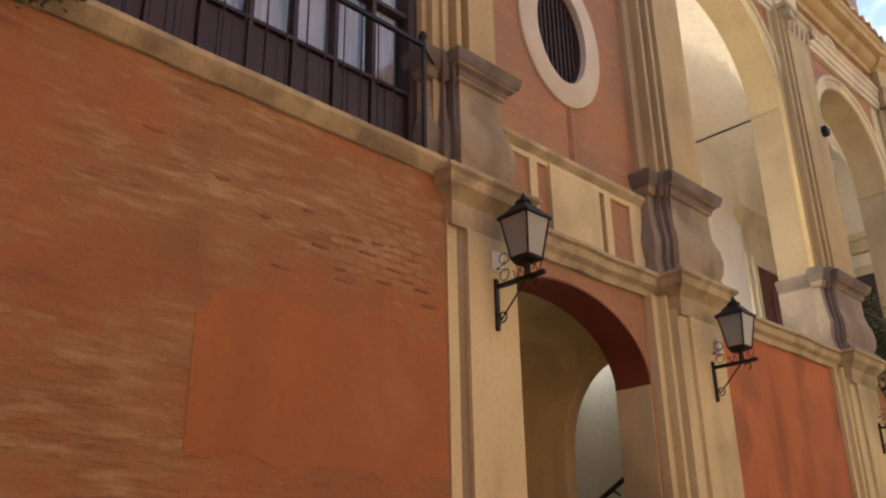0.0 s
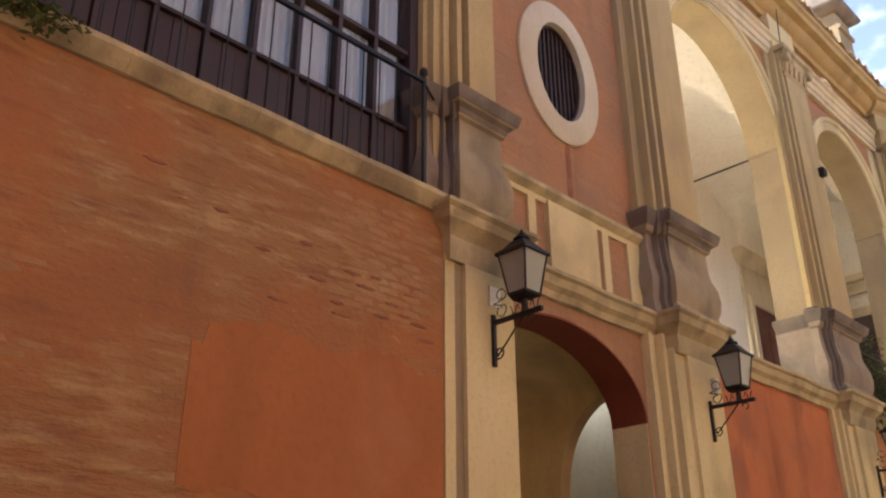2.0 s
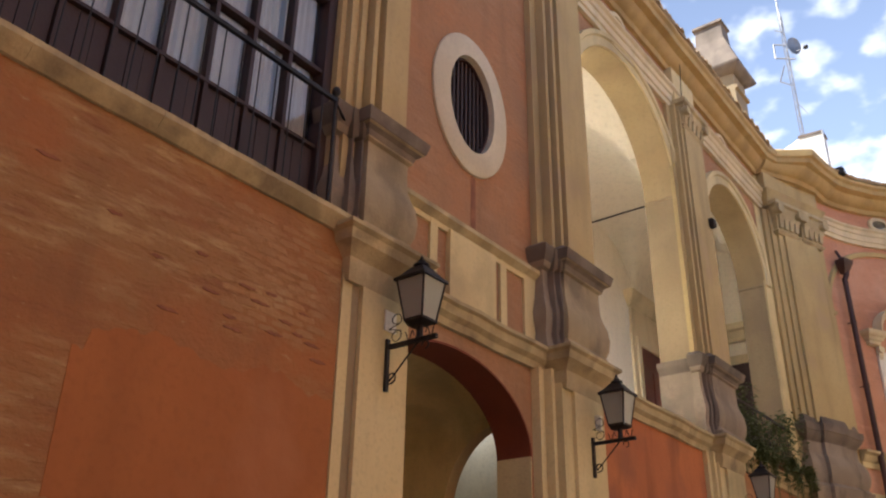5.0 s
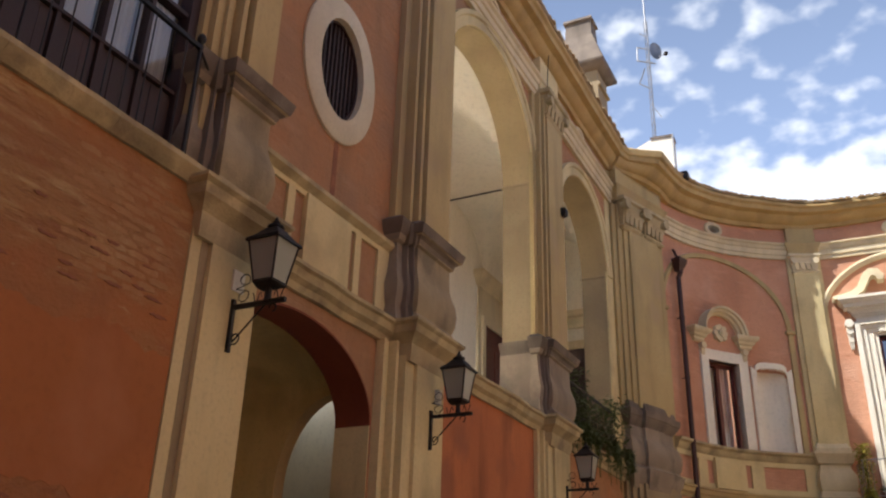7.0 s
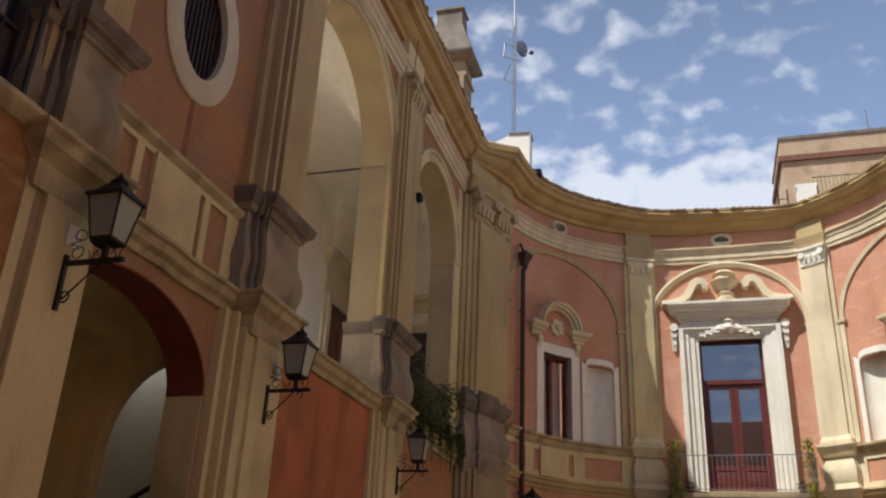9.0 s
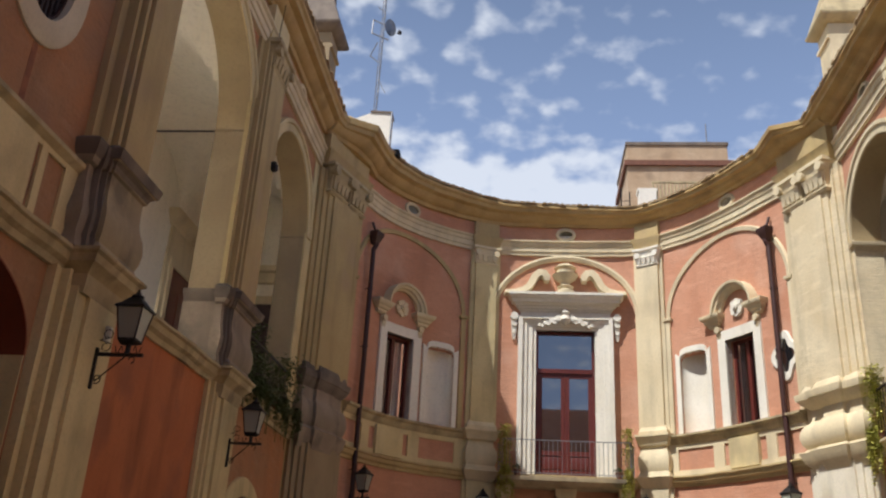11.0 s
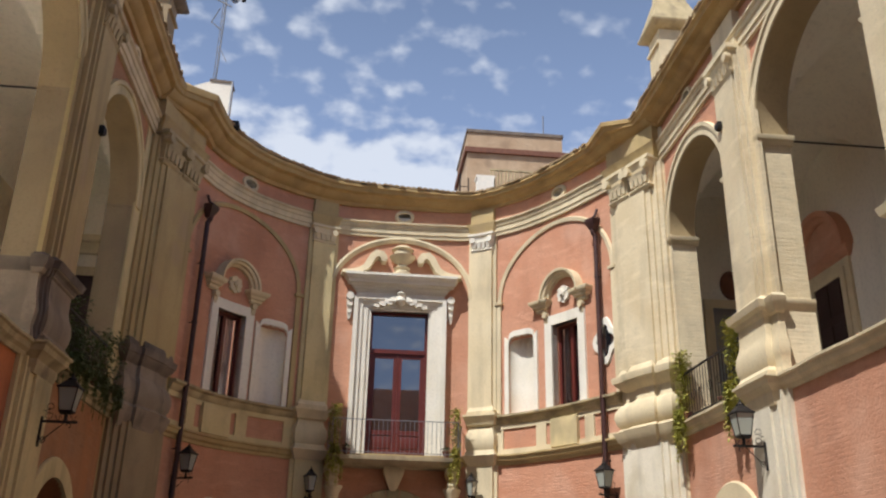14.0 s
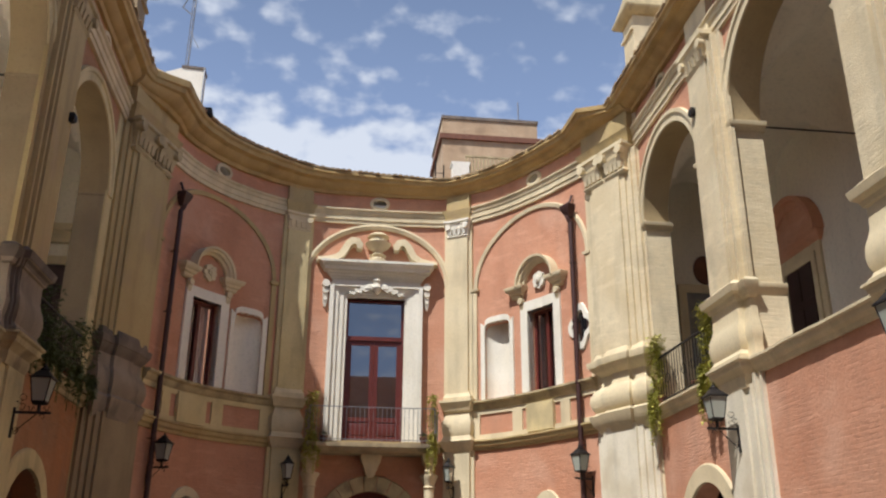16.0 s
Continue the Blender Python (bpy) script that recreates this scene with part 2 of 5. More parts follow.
TILE = material("roof_tile", (0.46, 0.33, 0.18), (0.40, 0.28, 0.15), 0.9, 3, 40, 0.4, stain=(0.26, 0.19, 0.10), vary=0.5)
LEAF = material("fern_leaf", (0.34, 0.35, 0.06), (0.48, 0.43, 0.09), 0.6, 6, 40, 0.05)
DLEAF = material("dark_leaf", (0.075, 0.115, 0.035), (0.11, 0.14, 0.045), 0.6, 6, 40, 0.05)
CLAY = material("clay_pot", (0.20, 0.08, 0.045), (0.15, 0.06, 0.035), 0.8, 5, 40, 0.2)
PAVE = material("stone_paving", (0.22, 0.20, 0.17), (0.18, 0.163, 0.14), 0.85, 0.9, 12, 0.3, stain=(0.13, 0.118, 0.10))
TOWER = material("tower_brick", (0.52, 0.375, 0.24), (0.42, 0.28, 0.165), 0.9, 0.8, 10, 0.7, stain=(0.24, 0.16, 0.10), streak=0.3, brick=1.0)
STEEL = material("grey_steel", (0.30, 0.30, 0.31), (0.24, 0.24, 0.25), 0.45, 4, 40, 0.05, metal=0.7)


def pane_material(name, tint, rough=0.03, clear=True):
    m = bpy.data.materials.new(name)
    m.use_nodes = True
    p = m.node_tree.nodes["Principled BSDF"]
    p.inputs["Base Color"].default_value = (*tint, 1)
    p.inputs["Roughness"].default_value = rough
    p.inputs["IOR"].default_value = 1.5
    p.inputs["Transmission Weight"].default_value = 1.0 if clear else 0.0
    return m


GLASS = pane_material("window_glass", (0.9, 0.93, 0.95))
FROST = pane_material("lantern_glass", (0.52, 0.54, 0.48), 0.3)
FROST.node_tree.nodes["Principled BSDF"].inputs["Transmission Weight"].default_value = 0.5
DARKGLASS = pane_material("unlit_room_pane", (0.012, 0.013, 0.016), 0.02, False)
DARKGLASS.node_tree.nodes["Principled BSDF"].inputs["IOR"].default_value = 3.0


# ---- helpers for shapes ----
LX, RX = -5.0, 6.75
CURVE = [(-4.3, 19.9), (-3.85, 20.95), (-3.2, 21.85), (-2.4, 22.55), (-1.6, 23.05), (-0.95, 23.3), (0.0, 23.4),
         (2.0, 23.4), (2.95, 23.3), (3.65, 22.85), (4.4, 22.1), (5.05, 21.15), (5.6, 20.15), (6.0, 19.35)]


def curve_points():
    p = [Vector(c) for c in CURVE]
    p = [2 * p[0] - p[1]] + p + [2 * p[-1] - p[-2]]
    out = []
    for i in range(1, len(p) - 2):
        a, b, c, d = p[i - 1:i + 3]
        for k in range(12):
            t = k / 12
            out.append(0.5 * (2 * b + (c - a) * t + (2 * a - 5 * b + 4 * c - d) * t * t + (3 * b - a - 3 * c + d) * t ** 3))
    out.append(p[-2])
    return np.array(out)


CP = curve_points()
CS = np.r_[0, np.cumsum(np.hypot(*np.diff(CP, axis=0).T))]
CS = CS - np.interp(1.0, CP[60:100, 0], CS[60:100])
S0, S1 = float(CS[0]), float(CS[-1])


def map_left(u, d, z):
    return (LX + d, u, z)


def map_right(u, d, z):
    return (RX - d, u, z)


def map_end(s, d, z):
    k = min(max(int(np.searchsorted(CS, s)) - 1, 0), len(CS) - 2)
    a, b = CP[k], CP[k + 1]
    r = (s - CS[k]) / (CS[k + 1] - CS[k])
    p = a + (b - a) * r
    lo, hi = CP[max(k - 3, 0)], CP[min(k + 4, len(CP) - 1)]
    t = (hi - lo) / np.linalg.norm(hi - lo)
    return (p[0] + t[1] * d, p[1] - t[0] * d, z)


def map_eave_left(u, d, z):
    return (LX + d * 0.82, u, z)


def map_eave_right(u, d, z):
    return (RX - d, u, CO0 + (z - CO0) * 0.66 if z > CO0 else z)


def map_eave_end(s, d, z):
    # the eaves sink a little towards the sunny side
    k = min(max((s + 3.5) / 6.0, 0.0), 1.0)
    x, y, _ = map_end(s, d * (1 - 0.22 * k), z)
    return (x, y, CO0 + (z - CO0) * (1 - 0.34 * k) if z > CO0 else z)


def line_map(a, b, flip=False):
    a, b = np.array(a, float), np.array(b, float)
    t = (b - a) / np.linalg.norm(b - a)
    n = np.array([t[1], -t[0]]) * (-1 if flip else 1)
    return lambda u, d, z: (a[0] + t[0] * u + n[0] * d, a[1] + t[1] * u + n[1] * d, z)


DL0, DL1 = (-4.98, 17.95), (-4.3, 19.9)
DR0, DR1 = (6.0, 19.35), (6.72, 17.6)
map_dl, map_dr = line_map(DL0, DL1), line_map(DR0, DR1)
DLW, DRW = math.dist(DL0, DL1), math.dist(DR0, DR1)


class Shape:
    """Faces gathered in wall coordinates: along the wall, out from it, up."""

    def __init__(self, m):
        self.m, self.v, self.f = m, [], []

    def add(self, pts, faces):
        k = len(self.v)
        self.v += [self.m(*p) for p in pts]
        self.f += [tuple(k + i for i in f) for f in faces]
        return self

    def hexa(self, a, b):
        """Two loops of equal length joined, with caps."""
        n = len(a)
        self.add(a + b, [tuple(range(n)), tuple(range(2 * n - 1, n - 1, -1))] + [(i, (i + 1) % n, n + (i + 1) % n, n + i) for i in range(n)])
        return self

    def box(self, u0, u1, d0, d1, z0, z1, n=1):
        return self.sweep(u0, u1, [(d0, z0), (d1, z0), (d1, z1), (d0, z1)], n)

    def rings(self, loops, closed=False):
        n, k = len(loops[0]), len(loops)
        faces = []
        for j in range(k if closed else k - 1):
            a, b = j * n, ((j + 1) % k) * n
            faces += [(a + i, a + (i + 1) % n, b + (i + 1) % n, b + i) for i in range(n)]
        if not closed:
            faces += [tuple(range(n)), tuple(range(k * n - 1, (k - 1) * n - 1, -1))]
        return self.add([p for q in loops for p in q], faces)

    def sweep(self, u0, u1, prof, n=1, worn=0.0):
        loops = []
        for k in range(n + 1):
            u = u0 + (u1 - u0) * k / n
            a, b = (worn * noise.noise(Vector((u * 2.7, prof[1][1], q))) for q in (0.3, 7.7))
            loops.append([(u, d + (a if d > 0.01 else 0), z + (b if d > 0.01 else 0)) for d, z in prof])
        return self.rings(loops)

    def loft(self, u0, u1, d1, levels, d0=0.0, n=1):
        """A block whose outline grows by p at each height (z, p)."""
        loops = []
        for z, p in levels:
            front = [(u0 - p + (u1 - u0 + 2 * p) * k / n, d1 + p, z) for k in range(n + 1)]
            loops.append([(u0 - p, d0, z)] + front + [(u1 + p, d0, z)])
        return self.rings(loops)

    def arc(self, uc, zc, ru, rz, prof, a0=0.0, a1=180.0, n=24):
        closed = abs(a1 - a0) >= 360
        loops = []
        for k in range(n if closed else n + 1):
            a = radians(a0 + (a1 - a0) * k / n)
            loops.append([(uc + (ru + r) * math.cos(a), d, zc + (rz + r) * math.sin(a)) for r, d in prof])
        return self.rings(loops, closed)

    def strips(self, us, spans, d0, d1):
        """A wall from d0 to d1; spans(u) gives the solid heights at u."""
        open_runs = []
        for a, b in zip(us, us[1:]):
            e = 1e-4
            kept = []
            for (l0, l1), (r0, r1) in zip(spans(a + e), spans(b - e)):
                if l1 - l0 < 1e-3 and r1 - r0 < 1e-3:
                    continue
                first = [(a, d0, l0), (a, d0, l1), (a, d1, l1), (a, d1, l0)]
                then = [(b, d0, r0), (b, d0, r1), (b, d1, r1), (b, d1, r0)]
                run = next((q for q in open_runs if abs(q[-1][0][2] - l0) < 0.06 and abs(q[-1][1][2] - l1) < 0.06), None)
                if run:
                    open_runs.remove(run)
                    run.append(then)
                else:
                    run = [first, then]
                kept.append(run)
            for q in open_runs:
                self.rings(q)
            open_runs = kept
        for q in open_runs:
            self.rings(q)
        return self

    def lathe(self, uc, dc, prof, n=10):
        return self.rings([[(uc + r * math.cos(2 * math.pi * k / n), dc + r * math.sin(2 * math.pi * k / n), z) for k in range(n)] for r, z in prof])

    def rod(self, a, b, r, n=6):
        a, b = Vector(a), Vector(b)
        w = (b - a).normalized()
        x = w.orthogonal().normalized()
        y = w.cross(x)
        loops = [[tuple(p + r * (math.cos(2 * math.pi * k / n) * x + math.sin(2 * math.pi * k / n) * y)) for k in range(n)] for p in (a, b)]
        return self.rings(loops)

    def tube(self, pts, r, n=6):
        for a, b in zip(pts, pts[1:]):
            self.rod(a, b, r, n)
        return self


def flat_map(u, d, z):
    return (u, d, z)


def mesh_of(shape, name, mat, smooth=0.0):
    me = bpy.data.meshes.new(name)
    me.from_pydata([tuple(float(c) for c in v) for v in shape.v], [], shape.f)
    bm = bmesh.new()
    bm.from_mesh(me)
    bmesh.ops.recalc_face_normals(bm, faces=bm.faces)
    bm.to_mesh(me)
    bm.free()
    me.materials.append(mat)
    if smooth:
        me.shade_smooth()
        me.set_sharp_from_angle(angle=radians(smooth))
    return me


def part(name, shape, mat, parent=None, label="", smooth=35.0):
    ob = new(name, mesh_of(shape, name, mat, smooth))
    if parent:
        ob.parent = parent
    if label:
        ob["label"] = label
    return ob


def thing(name, label, category, group="", kind=""):
    return tagged(new(name), label, category, group, kind)


def structure(name, shape, mat, label, category, parent=None):
    ob = part(name, shape, mat, parent, label)
    if not parent:
        tagged(ob, label, category, kind="structure")
    return ob


def steps(a, b, n):
    return [a + (b - a) * k / n for k in range(n + 1)]


# ---- ground ----
g = Shape(flat_map)
g.box(-150, 150, -150, 250, -0.3, 0.0)
structure("ground", g, PAVE, "worn grey stone paving of the courtyard", "ground")

# heights shared by the whole court
STR0, STR1, PED, FR0, FR1, CO0, CO1 = 4.72, 4.95, 6.2, 11.12, 11.55, 12.02, 12.6
STRING = [(-0.02, STR0 - 0.02), (0.05, STR0 - 0.02), (0.07, STR0 + 0.05), (0.13, STR0 + 0.09), (0.15, STR1 - 0.06), (0.19, STR1 - 0.04), (0.19, STR1), (-0.02, STR1)]
FRIEZE = [(-0.02, FR0), (0.07, FR0), (0.07, FR0 + 0.1), (0.10, FR0 + 0.11), (0.10, FR0 + 0.25), (0.13, FR0 + 0.27), (0.14, FR1 - 0.08), (0.19, FR1 - 0.04), (0.19, FR1), (-0.02, FR1)]
CORNICE = [(-0.02, CO0), (0.09, CO0), (0.12, CO0 + 0.1), (0.2, CO0 + 0.13), (0.3, CO0 + 0.23), (0.33, CO0 + 0.31), (0.48, CO0 + 0.35), (0.5, CO0 + 0.45), (0.56, CO0 + 0.5), (0.56, CO1), (-0.02, CO1)]
ARCHES = [(11.22, 1.78, 9.22), (15.95, 1.55, 9.12)]
LOW = (6.65, 1.36, 0.83, 3.71)
SMALL = (15.5, 1.0, 2.25)


def arch_us(uc, r, n=22):
    return [uc - r * math.cos(math.pi * k / n) for k in range(n + 1)]


def arc_z(u, uc, ru, rz, zs):
    return zs + rz * math.sqrt(max(0.0, 1 - ((u - uc) / ru) ** 2))


def vent(m, u, z, parent):
    """A small dark oval opening with a moulded rim."""
    part("vent_surround", Shape(m).arc(u, z, 0.2, 0.13, [(-0.01, -0.02), (-0.01, 0.05), (0.07, 0.05), (0.09, 0.02), (0.09, -0.02)], 0, 360, 24), CREAM, parent)
    part("vent_reveal", Shape(m).arc(u, z, 0.2, 0.13, [(0.006, 0.0), (-0.004, 0.0), (-0.004, -0.5), (0.006, -0.5)], 0, 360, 24), WHITE, parent)
    part("vent_hole", Shape(m).box(u - 0.24, u + 0.24, -0.53, -0.5, z - 0.18, z + 0.18), WOOD, parent, "dark backing standing for the unlit inside of the vent")


def vent_spans(u, c, lo, hi):
    h = 0.13 * math.sqrt(max(0.0, 1 - ((u - c) / 0.2) ** 2))
    return [(lo, 11.79 - h), (11.79 + h, hi)]


def wing(side, m, wallmat):
    """One straight wing: wall with its arches, loggia, mouldings."""
    left = side == "left"
    cream = YCREAM if left else CREAM
    w = Shape(m)
    # lower wall
    us = sorted(set([5.0, 18.0] + arch_us(LOW[0], LOW[1]) + arch_us(SMALL[0], SMALL[1]) + [-9.0]))

    def low_spans(u):
        if abs(u - LOW[0]) < LOW[1]:
            return [(arc_z(u, LOW[0], LOW[1], LOW[2], LOW[3]), STR1 - 0.01)]
        if abs(u - SMALL[0]) < SMALL[1]:
            return [(arc_z(u, SMALL[0], SMALL[1], SMALL[1], SMALL[2]), STR1 - 0.01)]
        return [(-0.2, STR1 - 0.01)]

    w.strips(us, low_spans, -0.42, 0.0)
    # upper wall with the oval window and the loggia arches
    oc, oz, oru, orz = 6.88, 7.63, 0.46, 0.68
    us = sorted([4.6] + arch_us(oc, oru, 16) + sum((arch_us(a, r) for a, r, _ in ARCHES), []) + arch_us(11.2, 0.2, 10) + arch_us(15.9, 0.2, 10) + [18.0])

    def up_spans(u):
        for a, r, zs in ARCHES:
            if abs(u - a) < r:
                c = 11.2 if a < 13 else 15.9
                if abs(u - c) < 0.2:
                    return vent_spans(u, c, arc_z(u, a, r, r, zs), CO0 + 0.3)
                return [(arc_z(u, a, r, r, zs), CO0 + 0.3)]
        if abs(u - oc) < oru:
            h = orz * math.sqrt(max(0, 1 - ((u - oc) / oru) ** 2))
            return [(STR1 - 0.01, oz - h), (oz + h, CO0 + 0.3)]
        return [(STR1 - 0.01, CO0 + 0.3)]

    upper = Shape(m).strips(us, up_spans, -0.55, 0.0)
    # over the glazed gallery near the camera
    near_end = Shape(m).box(-9.0, 4.6, -0.55, 0.0, 9.6 if left else STR1 - 0.01, CO0 + 0.3)
    wall = structure(f"wall_{side}_wing", w, wallmat, "orange-red plastered brick wall of a courtyard wing, worn to the bricks in patches" if left else "sunlit salmon-pink plastered brick wall of a courtyard wing", "wall")

    def trim(name, shape, mat, label=""):
        return part(name, shape, mat, wall, label)

    trim("upper_wall", upper, wallmat)
    trim("upper_wall", near_end, wallmat)

    # bands
    trim("string_course", Shape(m).sweep(5.4, 18.0, STRING, 70, 0.014), LEDGE if left else cream)
    trim("frieze_moulding", Shape(m).sweep(-9, 18.0, FRIEZE, 110, 0.01), CREAM)
    eave = map_eave_left if left else map_eave_right
    trim("cornice", Shape(eave).sweep(-9, 18.15, CORNICE, 110, 0.016), GOLD, "ochre moulded eaves cornice")
    # archivolts, imposts, soffits
    for a, r, zs in ARCHES:
        trim("archivolt", Shape(m).arc(a, zs, r, r, [(0.0, -0.02), (0.0, 0.05), (0.16, 0.05), (0.18, 0.085), (0.26, 0.085), (0.28, -0.02)]), cream)
        trim("arch_soffit", Shape(m).arc(a, zs, r, r, [(0.01, 0.02), (-0.015, 0.02), (-0.015, -0.56), (0.01, -0.56)]), VAULT)
        for e, sg in ((a - r, 1), (a + r, -1)):
            s = Shape(m)
            lo, hi = sorted((e, e + sg * 0.012))
            s.box(lo - (0.01 if sg > 0 else 0), hi + (0.01 if sg < 0 else 0), -0.56, 0.02, STR1, zs)
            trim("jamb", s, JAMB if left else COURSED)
            s = Shape(m)
            lo, hi = sorted((e - sg * 0.1, e + sg * 0.1))
            if left:
                s.loft(lo, hi, 0.05, [(zs - 0.06, -0.095), (zs - 0.045, -0.075), (zs - 0.015, -0.07), (zs, -0.085)], -0.57)
            else:
                s.loft(lo, hi, 0.05, [(zs - 0.16, -0.05), (zs - 0.1, -0.02), (zs - 0.08, 0.02), (zs - 0.02, 0.04), (zs, 0.04)], -0.6)
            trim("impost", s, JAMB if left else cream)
    # oval window surround
    s = Shape(m).arc(oc, oz, oru, orz, [(-0.02, -0.12), (-0.02, 0.05), (0.24, 0.05), (0.27, 0.03), (0.27, -0.02)], 0, 360, 40)
    trim("oval_surround", s, OVALSTONE, "pale stone oval surround")
    if left:
        s = Shape(m).strips(steps(6.9, 6.99, 8), lambda u: [(5.98 + 0.04 * noise.noise(Vector((u * 60, 0, 0))), 6.72 - 1.5 * abs(u - 6.945) + 0.06 * noise.noise(Vector((u * 40, 3, 0))))], -0.005, 0.003)
        trim("drip_stain", s, STAIN, "dark drip stain below the oval window")
    # dado panel between the storeys
    s = Shape(m)
    s.sweep(5.4, 8.4, [(-0.02, 5.82), (0.03, 5.82), (0.1, 5.88), (0.1, 5.93), (-0.02, 5.97)])
    trim("dado_rail", s, LEDGE if left else cream)
    s = Shape(m)
    s.box(5.4, 8.4, -0.01, 0.03, STR1, 5.02)
    s.box(5.4, 8.4, -0.01, 0.03, 5.76, 5.84)
    for a, b in ((5.3, 5.75), (6.16, 6.28), (7.43, 7.55), (7.92, 8.4)):
        s.box(a, b, -0.01, 0.033, STR1, 5.83)
    trim("dado_frame", s, cream)
    trim("dado_panel", Shape(m).box(6.46, 7.3, -0.01, 0.06, 4.97, 5.8), cream)
    # red painted reveal of the low arch, and its jambs
    uc, ru, rz, zs = LOW
    trim("arch_reveal", Shape(m).arc(uc, zs, ru, rz, [(0.01, 0.012), (-0.012, 0.012), (-0.012, -0.43), (0.01, -0.43)]), MAROON, "dark red painted reveal of the arch")
    for e, sg in ((uc - ru, 1), (uc + ru, -1)):
        lo, hi = sorted((e, e + sg * 0.014))
        trim("jamb", Shape(m).box(lo, hi, -0.43, 0.01, -0.1, zs), cream)
    # small arched doorway below the far bay
    uc, r, zs = SMALL
    trim("doorway_surround", Shape(m).arc(uc, zs, r, r, [(0.0, -0.02), (0.0, 0.06), (0.3, 0.06), (0.33, 0.03), (0.33, -0.02)]), cream)
    for e, sg in ((uc - r, -1), (uc + r, 1)):
        lo, hi = sorted((e, e + sg * 0.31))
        trim("jamb", Shape(m).box(lo, hi, -0.02, 0.06, -0.1, zs), cream)
    if left:
        # smooth red-orange coat between the pilasters
        trim("plaster_coat", Shape(m).box(9.1, 13.2, -0.01, 0.006, -0.1, STR0 + 0.02), REDCOAT, "smooth red-orange plaster streaked by rain")
    # low pilasters
    pl = cream if left else PALE
    for a, b, d in ((4.68, 5.5, 0.36), (8.3, 9.2, 0.3), (13.15, 14.1, 0.2)):
        s = Shape(m)
        s.box(a, b, -0.01, d - 0.045, -0.1, STR0)
        s.box(a + 0.2, b - 0.02, -0.01, d, -0.1, STR0)
        if a > 8:
            s.box(a - 0.05, a + 0.01, -0.01, d * 0.55, -0.1, STR0)
            s.box(a - 0.1, a - 0.045, -0.01, d * 0.62, -0.1, STR0)
            s.box(a - 0.18, a - 0.095, -0.01, d * 0.28, -0.1, STR0)
            s.box(a - 0.24, a - 0.175, -0.01, d * 0.36, -0.1, STR0)
        trim("pilaster", s, pl, "stepped pale ochre pilaster")
        if left and a < 8:
            trim("stained_groove", Shape(m).box(a + 0.115, a + 0.197, -0.01, d - 0.042, -0.1, STR0 - 0.1), JAMB, "dark strip standing for a shaded, stained groove of the pilaster")
        # string course breaking forward round it
        s = Shape(m)
        s.loft(a + 0.02, b - 0.02, d, [(STR0 - 0.22, 0.0), (STR0 - 0.12, 0.03), (STR0 - 0.02, 0.03), (STR0 + 0.05, 0.08), (STR0 + 0.09, 0.13), (STR1 - 0.06, 0.15), (STR1 - 0.03, 0.19), (STR1 + 0.004, 0.19)], -0.02)
        trim("pilaster_cap", s, LEDGE if left else cream)
    # pedestals and upper shafts
    for a, b, d in ((4.75, 5.5, 0.34), (8.3, 9.35, 0.3), (13.05, 14.25, 0.22)):
        s = Shape(m)
        s.loft(a + 0.1, b - 0.06, d, [(STR1, 0.08), (STR1 + 0.08, 0.08), (STR1 + 0.11, 0.04), (STR1 + 0.16, 0.02), (STR1 + 0.24, 0.05), (STR1 + 0.38, 0.065), (STR1 + 0.52, 0.05), (STR1 + 0.62, 0.015), (STR1 + 0.72, -0.01), (5.85, -0.015), (5.95, -0.015), (5.97, 0.02), (6.04, 0.03), (6.08, 0.1), (6.15, 0.12), (PED, 0.13)], -0.02)
        side_bulge = [(STR1, 0.05), (STR1 + 0.2, 0.0), (STR1 + 0.3, 0.03), (STR1 + 0.45, 0.05), (STR1 + 0.62, 0.0), (5.8, -0.03), (5.95, -0.03), (5.97, 0.02), (6.08, 0.09), (PED, 0.12)]
        ped = trim("pedestal", s, (GREYSTONE if a > 13 else PEDESTAL) if left else cream, "bulging moulded stone pedestal" if not left else "dark-stained bulging stone pedestal")
        part("pedestal_side", Shape(m).loft(a - 0.16, a + 0.2, d * 0.55, side_bulge, -0.02), GREYSTONE if left else cream, ped)
        if left:
            for e, q in ((a - 0.03, 0.78), (a + 0.05, 0.92)):
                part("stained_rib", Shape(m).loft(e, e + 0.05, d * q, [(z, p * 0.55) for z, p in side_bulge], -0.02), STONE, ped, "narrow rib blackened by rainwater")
        s = Shape(m)
        s.loft(a + 0.1, b - 0.06, d, [(5.99, 0.025), (6.04, 0.04), (6.09, 0.11), (6.16, 0.13), (PED + 0.004, 0.14), (PED + 0.02, 0.1), (PED + 0.1, 0.02)], -0.02)
        s.loft(a - 0.16, a + 0.2, d * 0.55, [(5.99, 0.025), (6.08, 0.1), (PED + 0.002, 0.13), (PED + 0.02, 0.1), (PED + 0.08, 0.02)], -0.02)
        if a > 13:
            s.loft(13.02, 14.36, 0.03, [(6.0, 0.03), (6.06, 0.045), (6.1, 0.09), (6.17, 0.11), (PED + 0.006, 0.11), (PED + 0.03, 0.05)], -0.6)
            part("pier_base", Shape(m).loft(13.0, 14.38, 0.03, [(STR1, 0.05), (STR1 + 0.12, 0.05), (STR1 + 0.15, 0.03), (6.0, 0.03)], -0.6), GREYSTONE if left else COURSED, ped, "plain stone base of the pier")
        part("pedestal_cap", s, STONE if left else cream, ped, "dark weathered moulded cap" if left else "")
        s = Shape(m)
        s.box(a - 0.14, b - 0.05, -0.01, d * 0.3, PED - 0.02, FR0 + 0.01)
